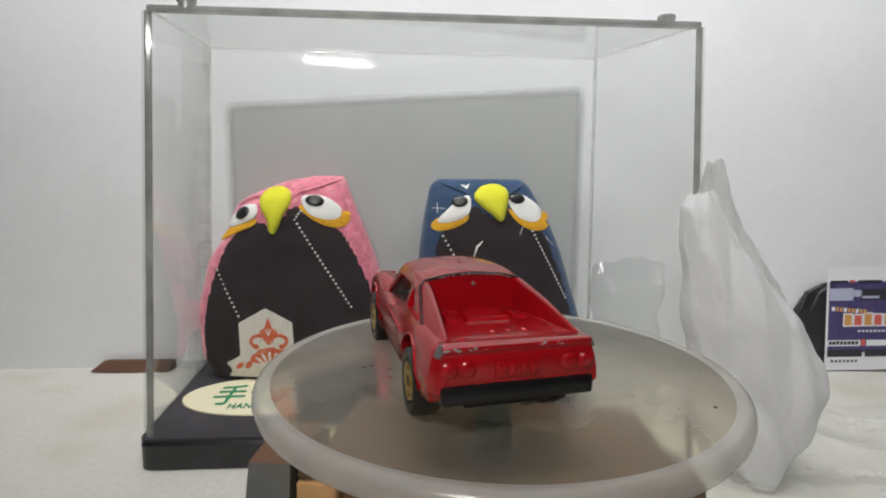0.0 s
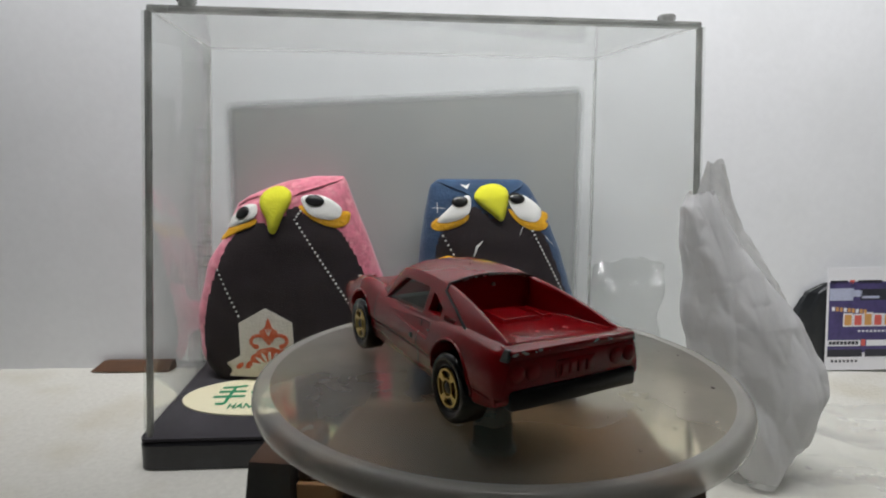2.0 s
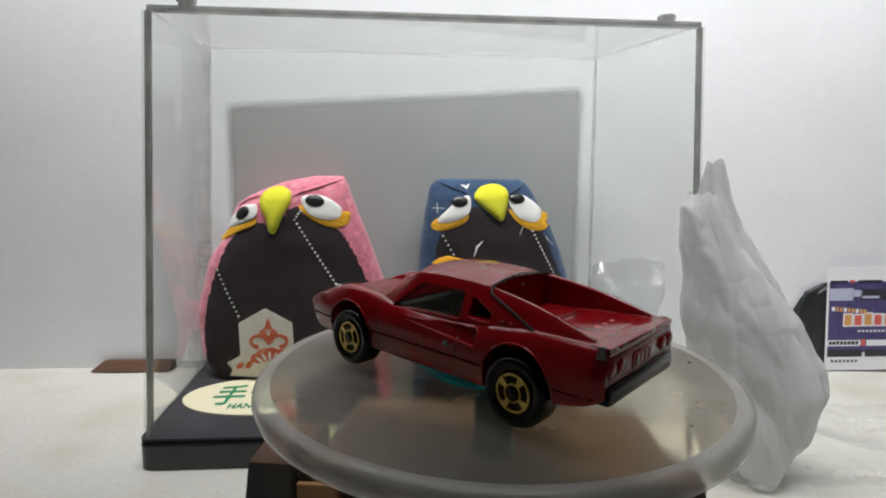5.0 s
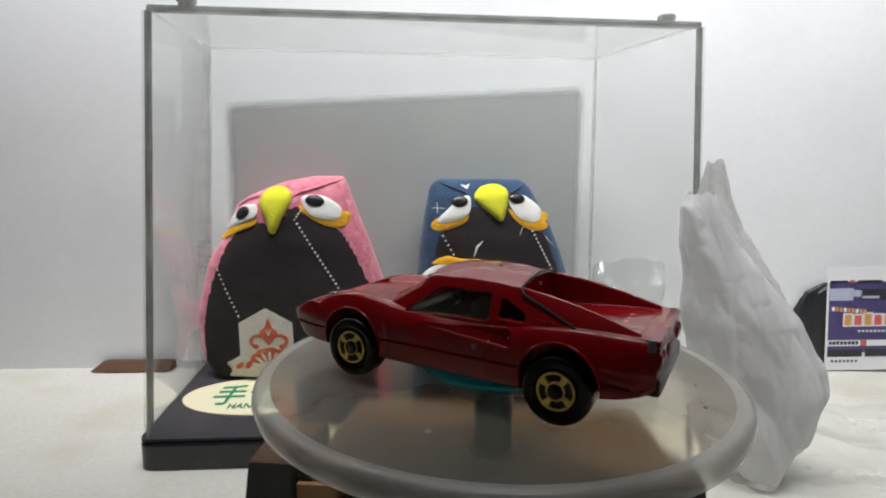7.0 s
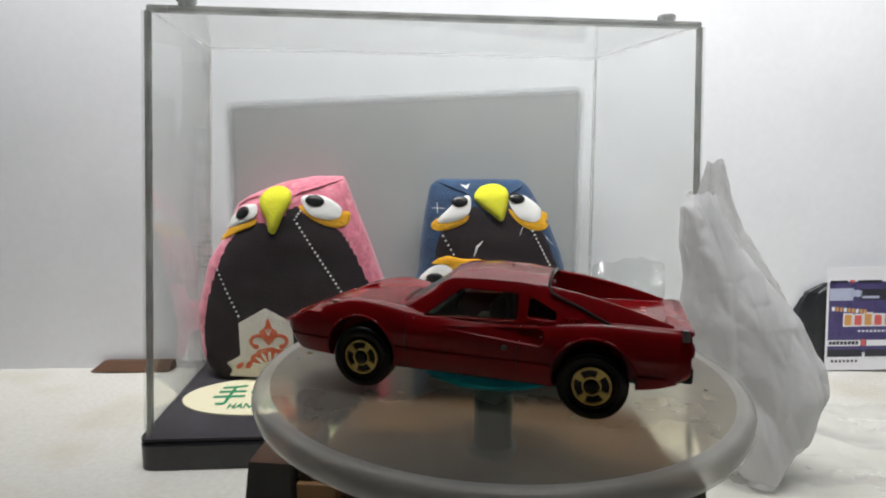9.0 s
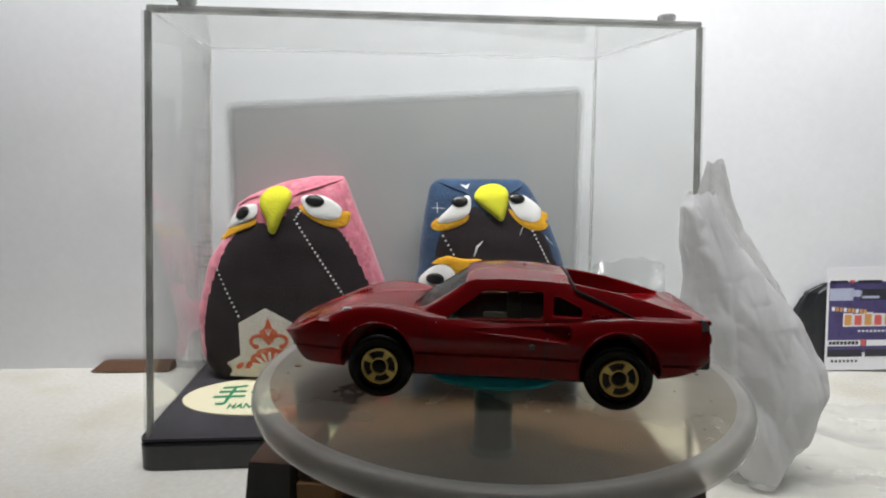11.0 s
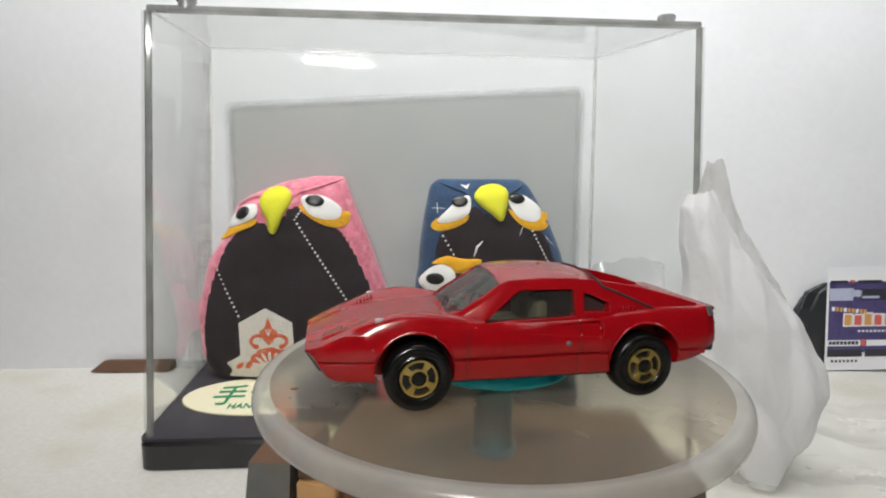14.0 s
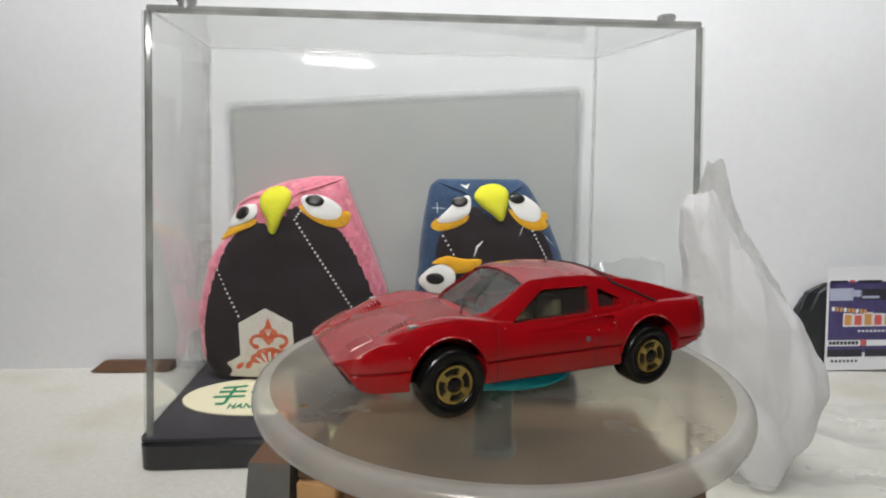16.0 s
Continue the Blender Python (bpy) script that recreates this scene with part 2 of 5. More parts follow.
def add_tube(bm, path, r, n=8, closed=False):
    rings = []
    path = [Vector(p) for p in path]
    k = len(path)
    for i, p in enumerate(path):
        d = (path[(i + 1) % k if closed else min(i + 1, k - 1)] - path[(i - 1) % k if closed else max(i - 1, 0)]).normalized()
        u = d.orthogonal().normalized() if abs(d.z) > 0.9 else d.cross(Vector((0, 0, 1))).normalized()
        w = d.cross(u)
        rr = r[i] if isinstance(r, (list, tuple)) else r
        rings.append([bm.verts.new(p + rr * (math.cos(2 * math.pi * q / n) * u + math.sin(2 * math.pi * q / n) * w)) for q in range(n)])
    for i in range(k if closed else k - 1):
        a, b = rings[i], rings[(i + 1) % k]
        for q in range(n):
            bm.faces.new((a[q], a[(q + 1) % n], b[(q + 1) % n], b[q]))
    if not closed:
        bm.faces.new(rings[0][::-1])
        bm.faces.new(rings[-1])


def loft(sections):
    """A closed, mirrored body from half sections [(x, [(y, z), ...])], from the bottom centre to the top centre."""
    bm = bmesh.new()
    rows = []
    for x, half in sections:
        ring = [bm.verts.new((x, y, z)) for y, z in half]
        ring += [bm.verts.new((x, -y, z)) for y, z in half[-2:0:-1]]
        rows.append(ring)
    n = len(rows[0])
    for a, b in zip(rows, rows[1:]):
        for i in range(n):
            j = (i + 1) % n
            bm.faces.new((a[i], a[j], b[j], b[i]))
    bm.faces.new(rows[0][::-1])
    bm.faces.new(rows[-1])
    bmesh.ops.recalc_face_normals(bm, faces=bm.faces)
    return bm


def curve_of(keys):
    """A smooth function through keys (x, value)."""
    xs, vs = [k[0] for k in keys], [k[1] for k in keys]

    def at(x):
        return sum(float(np.interp(x + d, xs, vs)) for d in (-0.12, -0.06, 0, 0.06, 0.12)) / 5
    return at


def boolean(base, cutters, op="DIFFERENCE"):
    """The mesh of base after cutting or joining; all are bmeshes in centimetres, and come back as one."""
    def ob_of(bm, nm):
        me = bpy.data.meshes.new(nm)
        bm.to_mesh(me)
        bm.free()
        return new(nm, me)
    ob = ob_of(base, "work")
    tools = [ob_of(c, "tool") for c in cutters]
    for t in tools:
        md = ob.modifiers.new("cut", "BOOLEAN")
        md.operation, md.solver, md.object = op, "EXACT", t
    dg = bpy.context.evaluated_depsgraph_get()
    bm = bmesh.new()
    bm.from_mesh(ob.evaluated_get(dg).to_mesh())
    for o in (ob, *tools):
        me = o.data
        bpy.data.objects.remove(o)
        bpy.data.meshes.remove(me)
    return bm


def inside(x, y, poly):
    hit = False
    for (x0, y0), (x1, y1) in zip(poly, poly[1:] + poly[:1]):
        if (y0 > y) != (y1 > y) and x < (x1 - x0) * (y - y0) / (y1 - y0) + x0:
            hit = not hit
    return hit


def smooth_loop(poly, per=6):
    """A rounded closed loop through the points."""
    out, n = [], len(poly)
    for i in range(n):
        p0, p1, p2, p3 = (Vector(poly[(i + k - 1) % n]) for k in range(4))
        for s in range(per):
            t = s / per
            out.append(tuple(0.5 * ((2 * p1) + (p2 - p0) * t + (2 * p0 - 5 * p1 + 4 * p2 - p3) * t * t + (3 * p1 - p0 - 3 * p2 + p3) * t ** 3)))
    return out


# ---------------------------------------------------------------- the setting
ROOM = 7.5     # turn of the wall behind the table, degrees


def wall_y(x):
    return 16.53 + 0.1316 * x


def setting():
    tb = bmesh.new()
    bmesh.ops.create_grid(tb, x_segments=90, y_segments=60, size=1)
    for v in tb.verts:
        x, y = v.co.x * 60, v.co.y * 32 - 12
        top = wall_y(x)
        y = min(y, top) if v.co.y < 0.98 else top + 0.5
        v.co = Vector((x, y, -6.0 + 0.05 * noise.noise(Vector((x * 0.35, y * 0.35, 0)))))
    ext = bmesh.ops.extrude_face_region(tb, geom=tb.faces[:])
    for v in ext["geom"]:
        if isinstance(v, bmesh.types.BMVert):
            v.co.z = -8.5
    tagged(part("table", tb, TABLE), "white cloth-covered table top with faint stains", "table", kind="structure")

    wl = box_bm(-160, 160, 0, 8, -90, 130, m=Matrix.Translation((0, 16.53, 0)) @ Matrix.Rotation(radians(ROOM), 4, "Z"))
    tagged(part("wall_north", wl, PLASTER), "plain white plaster wall behind the table", "wall", kind="structure")
    # Walls out of view; the south one is dark to hold back bounce.
    for nm, a in (("wall_south", (-160, 160, -160, -152)), ("wall_west", (-168, -160, -160, 60)), ("wall_east", (160, 168, -160, 60))):
        tagged(part(nm, box_bm(*a, -90, 130), NOBOUNCE if nm == "wall_south" else CEILING), "unseen room wall", "wall", kind="structure")
    tagged(part("ceiling", box_bm(-168, 168, -160, 60, 130, 136), CEILING), "plain ceiling", "ceiling", kind="structure")
    tagged(part("floor", box_bm(-168, 168, -160, 60, -96, -90), NOBOUNCE), "unseen dark floor", "floor", kind="structure")


setting()


# ---------------------------------------------------------------- display case
CASE_LO = [(-11.35, 5.35), (7.1, 8.6), (4.5, 15.6), (-13.1, 12.5)]
CASE_HI = [(-10.93, 6.02), (6.67, 9.28), (4.1, 14.4), (-11.8, 11.3)]
FLOOR_Z, TOP_Z = -4.9, 8.78


def corner_round(loop, r, n=5):
    out, k = [], len(loop)
    for i in range(k):
        p, a, b = Vector(loop[i]), Vector(loop[i - 1]), Vector(loop[(i + 1) % k])
        u, v = (a - p).normalized() * r, (b - p).normalized() * r
        for s in range(n + 1):
            t = s / n
            out.append(tuple(p + u * (1 - t) ** 2 + v * t ** 2))
    return out


def grow(loop, d):
    c = sum((Vector(p) for p in loop), Vector((0, 0))) / len(loop)
    return [tuple(Vector(p) + Vector((math.copysign(d, p[0] - c.x), math.copysign(d, p[1] - c.y)))) for p in loop]


def display_case():
    case = tagged(empty("display_case", cm(-3, 10, -6)), "clear plastic display case with black base and capped lid", "display case")
    off = Matrix.Translation((3, -10, 6))

    def put(name, bm, mt, label="", parent=case, sharp=40):
        bmesh.ops.transform(bm, matrix=off, verts=bm.verts)
        return part(name, bm, mt, parent, label, sharp=sharp)
    b = bmesh.new()
    outer = corner_round(grow(CASE_LO, 0.3), 0.5)
    add_hull(b, outer, outer, -5.97, -5.15)
    base = put("base", b, BASEBLACK, "black moulded plastic base")
    b = bmesh.new()
    up = corner_round(grow(CASE_LO, 0.2), 0.45)
    add_hull(b, outer, up, -5.15, -5.0)
    put("base_lip", b, BASEBLACK)
    b = bmesh.new()
    inn = corner_round(grow(CASE_LO, -0.25), 0.3)
    add_hull(b, inn, inn, -5.0, FLOOR_Z)
    put("cloth_floor", b, NAVYCLOTH, "dark cloth floor of the case")
    names = ("front_panel", "side_panel", "back_panel", "side_panel")
    ci = grow(CASE_LO, -0.14)
    hi_in = grow(CASE_HI, -0.14)
    for i in range(4):
        j = (i + 1) % 4
        b = bmesh.new()
        q = []
        for lo, hi in ((CASE_LO, CASE_HI), (ci, hi_in)):
            q.append([b.verts.new((*lo[i], -4.95)), b.verts.new((*lo[j], -4.95)), b.verts.new((*hi[j], TOP_Z)), b.verts.new((*hi[i], TOP_Z))])
        o, n = q
        b.faces.new(o)
        b.faces.new(n[::-1])
        for k in range(4):
            b.faces.new((o[k], n[k], n[(k + 1) % 4], o[(k + 1) % 4]))
        put(names[i], b, CLEAR if i in (0, 2) else SIDE, "clear plastic panel with dust and faint scratches").visible_shadow = False
    b = bmesh.new()
    add_hull(b, CASE_HI, CASE_HI, TOP_Z, TOP_Z + 0.16)
    put("top_panel", b, LID, "clear plastic lid").visible_shadow = False
    # moulded edges: the uprights and the round lid edge
    for i in range(4):
        b = bmesh.new()
        lo, hi = Vector((*CASE_LO[i], -4.95)), Vector((*CASE_HI[i], TOP_Z))
        add_tube(b, [lo.lerp(hi, s / 6) for s in range(7)], 0.11 if i in (0, 1) else 0.07, 8)
        put("edge", b, RIM if i in (0, 1) else LITEDGE, "moulded upright edge").visible_shadow = False
        b = bmesh.new()
        j = (i + 1) % 4
        add_tube(b, [Vector((*CASE_HI[i], TOP_Z + 0.08)), Vector((*CASE_HI[j], TOP_Z + 0.08))], 0.13 if i == 0 else 0.05, 8)
        put("edge", b, RIM if i == 0 else LITEDGE, "moulded lid edge").visible_shadow = False
    for x, y in ((-9.84, 5.95 + 0.4), (5.63, 9.1 + 0.4)):
        b = bmesh.new()
        add_lathe(b, [(0.26, 8.92), (0.26, 9.12), (0.3, 9.12), (0.3, 9.22), (0.27, 9.26)], 20, centre=(x, y, 0))
        put("lid_cap", b, RIM, "small translucent plastic cap").visible_shadow = False
    return case


display_case()
TURN = radians(10.5)
EX, EY = Vector((math.cos(TURN), math.sin(TURN), 0)), Vector((-math.sin(TURN), math.cos(TURN), 0))


def in_case(u, v, z):
    """A place in the case's own axes, from the foot of the pink doll."""
    return Vector((-12.0, 9.9, FLOOR_Z)) + EX * u + EY * v + Vector((0, 0, z))


def soft_shade_card():
    """Soft shadow-like edge painted in: the card's grey thins out to clear towards its rim."""
    m = SHADECARD.copy()
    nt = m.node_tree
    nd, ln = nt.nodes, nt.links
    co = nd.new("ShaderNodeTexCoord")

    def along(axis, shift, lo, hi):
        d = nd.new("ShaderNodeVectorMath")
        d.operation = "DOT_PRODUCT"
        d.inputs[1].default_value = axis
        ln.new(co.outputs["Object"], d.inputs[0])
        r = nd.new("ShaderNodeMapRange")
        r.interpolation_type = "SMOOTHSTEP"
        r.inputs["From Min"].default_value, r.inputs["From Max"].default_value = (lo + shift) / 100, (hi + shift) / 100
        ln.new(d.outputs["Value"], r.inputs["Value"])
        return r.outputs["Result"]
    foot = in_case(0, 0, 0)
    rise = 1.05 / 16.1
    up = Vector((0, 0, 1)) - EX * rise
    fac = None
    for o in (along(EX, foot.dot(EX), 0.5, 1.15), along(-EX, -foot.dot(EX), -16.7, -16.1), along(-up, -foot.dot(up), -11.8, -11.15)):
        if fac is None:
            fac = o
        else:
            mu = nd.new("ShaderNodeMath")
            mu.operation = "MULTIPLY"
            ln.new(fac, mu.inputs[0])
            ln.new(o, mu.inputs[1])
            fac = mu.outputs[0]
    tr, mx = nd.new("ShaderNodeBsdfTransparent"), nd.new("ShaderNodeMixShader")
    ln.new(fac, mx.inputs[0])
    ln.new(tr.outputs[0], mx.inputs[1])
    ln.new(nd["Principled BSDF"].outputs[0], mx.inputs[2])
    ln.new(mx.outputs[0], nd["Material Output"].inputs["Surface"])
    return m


# Added card stands in for the shadow-like grey area behind the dolls.
def shade_card():
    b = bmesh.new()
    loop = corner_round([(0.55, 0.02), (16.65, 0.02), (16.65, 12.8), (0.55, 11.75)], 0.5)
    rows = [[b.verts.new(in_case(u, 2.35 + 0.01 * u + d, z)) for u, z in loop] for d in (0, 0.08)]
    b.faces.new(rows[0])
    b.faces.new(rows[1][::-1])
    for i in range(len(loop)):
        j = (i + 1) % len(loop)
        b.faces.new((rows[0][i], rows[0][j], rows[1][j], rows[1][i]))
    tagged(part("shade_card", b, soft_shade_card()), "added grey card at the back of the display case, its soft shadow-like rim painted as a fade", "card")


shade_card()


def doll(name, label, left, right, depth, tummy, cloth, pieces, dots, base_u):
    """A stuffed cloth bird in one mesh: a pillow with felt pieces laid on its front."""
    bm = bmesh.new()
    mats = [cloth, FELTBLACK, FELTWHITE, FELTYELLOW, FELTORANGE, BEADBLACK, CREPEWHITE, MOTIF]
    zs = [p[0] for p in left]
    H = zs[-1]
    lf, rf, df = curve_of(left), curve_of(right), curve_of(depth)
    cy = 1.35
    POW = 2.6

    def front(x, z):
        l, r, d = lf(z), rf(z), df(z)
        s = min(0.999, abs((x - (l + r) / 2) / max(0.01, (r - l) / 2)))
        return cy - d * (1 - s ** POW) ** (1 / POW)
    rows, N, K = [], 144, 90
    for k in range(K + 1):
        z = H * k / K
        l, r, d = lf(z), rf(z), df(z)
        ring = []
        for i in range(N):
            a = 2 * math.pi * i / N
            ca, sa = math.cos(a), math.sin(a)
            x = (l + r) / 2 + (r - l) / 2 * math.copysign(abs(ca) ** (2 / POW), ca)
            y = cy + d * math.copysign(abs(sa) ** (2 / POW), sa)
            w = 0.03 * noise.noise(Vector((x * 1.3, y * 1.3, z * 1.3)))
            ring.append(bm.verts.new((x + w, y + w, z)))
        rows.append(ring)
    for a, b in zip(rows, rows[1:]):
        for i in range(N):
            j = (i + 1) % N
            f = bm.faces.new((a[i], a[j], b[j], b[i]))
            c = f.calc_center_median()
            if c.y < cy and inside(c.x, c.z, tummy):
                f.material_index = 1
    bm.faces.new(rows[0][::-1])
    bm.faces.new(rows[-1])

    def felt(loop, mat, lift, puff=0.05, rings=5):
        cx = sum(p[0] for p in loop) / len(loop)
        cz = sum(p[1] for p in loop) / len(loop)
        prev = None
        for k in range(rings + 1):
            s = k / rings
            ring = []
            for x, z in loop:
                px, pz = cx + (x - cx) * s, cz + (z - cz) * s
                y = front(px, pz) - lift - puff * (1 - s ** 4)
                ring.append((px, y, pz))
            if k == 0:
                top = bm.verts.new((cx, front(cx, cz) - lift - puff, cz))
                prev = None
            else:
                vs = [bm.verts.new(p) for p in ring]
                for i in range(len(vs)):
                    j = (i + 1) % len(vs)
                    f = bm.faces.new((top, vs[i], vs[j])) if prev is None else bm.faces.new((prev[i], vs[i], vs[j], prev[j]))
                    f.material_index = mat
                prev = vs
        back = [bm.verts.new((v.co.x, v.co.y + lift + 0.12, v.co.z)) for v in prev]
        for i in range(len(prev)):
            j = (i + 1) % len(prev)
            bm.faces.new((prev[i], back[i], back[j], prev[j])).material_index = mat
    for poly, mat, lift, puff in pieces:
        felt(poly, mat, lift, puff)
    for (x0, z0), (x1, z1), n in dots:
        for i in range(n):
            x, z = x0 + (x1 - x0) * i / (n - 1), z0 + (z1 - z0) * i / (n - 1)
            r = 0.046
            felt([(x + r * math.cos(q), z + r * math.sin(q)) for q in (0.0, 1.05, 2.1, 3.14, 4.2, 5.24)], 2, 0.02, 0.02, 2)
    ob = part(name, bm, mats, None, sharp=60, m=Matrix.Translation(in_case(base_u, 0, 0.0) / 100) @ Matrix.Rotation(TURN, 4, "Z"))
    tagged(ob, label, "stuffed toy")


def oval(x, z, a, b, turn=0, n=20):
    t = radians(turn)
    return [(x + a * math.cos(q) * math.cos(t) - b * math.sin(q) * math.sin(t), z + a * math.cos(q) * math.sin(t) + b * math.sin(q) * math.cos(t)) for q in (2 * math.pi * i / n for i in range(n))]


def stroke(pts, w):
    """A loop round a short bent line, w wide."""
    l, r = [], []
    for i, p in enumerate(pts):
        d = (Vector(pts[min(i + 1, len(pts) - 1)]) - Vector(pts[max(i - 1, 0)])).normalized()
        n = Vector((-d.y, d.x)) * w / 2
        l.append(tuple(Vector(p) + n))
        r.append(tuple(Vector(p) - n))
    return l + r[::-1]


def motif(cx, cz):
    """A scalloped fan with pale petals, two scrolls and a leaf above it."""
    fan = [(cx + 0.98 * (1 + 0.05 * abs(math.sin(5.5 * a))) * math.cos(a), cz + 0.98 * (1 + 0.05 * abs(math.sin(5.5 * a))) * math.sin(a)) for a in (math.pi * i / 44 for i in range(45))]
    out = [(fan, 7, 0.045, 0.008)]
    for i in range(7):
        a = radians(18 + i * 24)
        out.append((oval(cx + 0.56 * math.cos(a), cz + 0.56 * math.sin(a), 0.21, 0.065, math.degrees(a), 10), 6, 0.06, 0.012))
    out.append((oval(cx, cz + 0.1, 0.2, 0.13), 6, 0.06, 0.012))
    for s in (-1, 1):
        pts = [(cx + s * (0.42 + 0.32 * math.cos(a)), cz + 1.2 + 0.26 * math.sin(a)) for a in (math.pi * (1.0 - 1.35 * i / 8) for i in range(9))]
        for p, q in zip(pts, pts[1:]):
            out.append((stroke([p, q], 0.15), 7, 0.05, 0.01))
        out.append((oval(pts[-1][0] - s * 0.04, pts[-1][1], 0.12, 0.11), 7, 0.052, 0.01))
    out.append((smooth_loop([(cx, cz + 1.02), (cx + 0.2, cz + 1.3), (cx + 0.38, cz + 1.62), (cx + 0.16, cz + 1.78), (cx, cz + 2.2), (cx - 0.16, cz + 1.78), (cx - 0.38, cz + 1.62), (cx - 0.2, cz + 1.3)], 3), 7, 0.05, 0.01))
    for a in (-28, 0, 28):
        out.append((stroke([(cx, cz + 1.45), (cx + 0.26 * math.sin(radians(a)), cz + 1.45 + 0.3 * math.cos(radians(a)))], 0.035), 6, 0.066, 0.008))
    out.append((oval(cx - 1.25, cz + 0.12, 0.2, 0.1, 40), 7, 0.05, 0.01))
    return out


PATCH = [(2.61, 3.22), (3.1, 2.95), (3.69, 2.6), (3.72, 1.75), (3.72, 0.9), (3.3, 0.25), (1.81, 0.18), (0.94, 0.2), (0.92, 0.84), (1.51, 1.19), (1.5, 2.59)]
doll("stuffed_bird", "stuffed pink cloth bird with dark tummy and yellow felt beak",
     [(0, 0.2), (0.4, -0.15), (1.2, -0.42), (3, -0.44), (4, -0.2), (5, 0.05), (6, 0.75), (7, 1.15), (7.45, 1.4), (7.8, 1.9), (8.2, 2.8), (8.5, 3.7), (8.62, 4.9)],
     [(0, 7.3), (0.4, 7.65), (1.2, 7.8), (3, 7.7), (4, 7.5), (5, 7.15), (6, 6.78), (7, 6.4), (7.5, 6.2), (8, 6.02), (8.4, 5.9), (8.62, 5.7)],
     [(0, 1.1), (0.6, 1.35), (2, 1.45), (4, 1.45), (6, 1.35), (7, 1.2), (7.8, 0.95), (8.3, 0.6), (8.62, 0.12)],
     smooth_loop([(0.2, -0.1), (-0.02, 1.2), (-0.03, 2.4), (0.25, 3.7), (0.6, 4.77), (1.15, 5.92), (2.07, 6.75), (2.96, 6.65), (3.87, 7.35), (4.43, 7.0), (5.66, 6.37), (6.56, 4.73), (7.05, 3.3), (7.2, 1.5), (7.0, -0.1)], 4),
     PINK,
     [(smooth_loop([(0.62, 5.9), (0.95, 6.36), (1.73, 6.72), (2.3, 6.86), (2.2, 6.6), (1.5, 6.3)], 5), 4, 0.03, 0.04),
      (smooth_loop([(0.98, 6.5), (1.25, 6.95), (1.75, 7.38), (2.28, 7.45), (2.3, 7.0), (1.75, 6.68)], 5), 2, 0.09, 0.05),
      (oval(1.74, 7.12, 0.33, 0.22, 35), 5, 0.16, 0.07),
      (smooth_loop([(4.05, 7.42), (4.45, 6.95), (5.1, 6.6), (5.7, 6.52), (6.03, 6.75), (6.02, 7.15), (5.2, 7.2)], 5), 4, 0.03, 0.04),
      (smooth_loop([(4.12, 7.72), (4.6, 7.86), (5.2, 7.72), (5.72, 7.3), (5.62, 6.92), (5.1, 6.86), (4.45, 7.1)], 5), 2, 0.09, 0.05),
      (oval(4.68, 7.62, 0.38, 0.23, -8), 5, 0.16, 0.07),
      (smooth_loop([(2.46, 7.75), (2.75, 8.1), (3.23, 8.2), (3.64, 8.0), (3.7, 7.55), (3.38, 6.95), (3.08, 6.3), (2.84, 6.4), (2.74, 6.88), (2.5, 7.3)], 5), 3, 0.1, 0.17),
      (stroke([(3.75, 7.85), (4.3, 8.05), (5.0, 8.25), (5.72, 8.52)], 0.1), 0, 0.05, 0.05),
      (stroke([(2.4, 7.85), (1.9, 7.75), (1.42, 7.42)], 0.1), 0, 0.05, 0.05),
      (PATCH, 6, 0.03, 0.02)] + motif(2.72, 0.62),
     [((0.65, 4.75), (1.51, 2.88), 11), ((3.86, 6.85), (6.1, 3.2), 23), ((3.86, 6.85), (4.1, 7.2), 4)], 0)

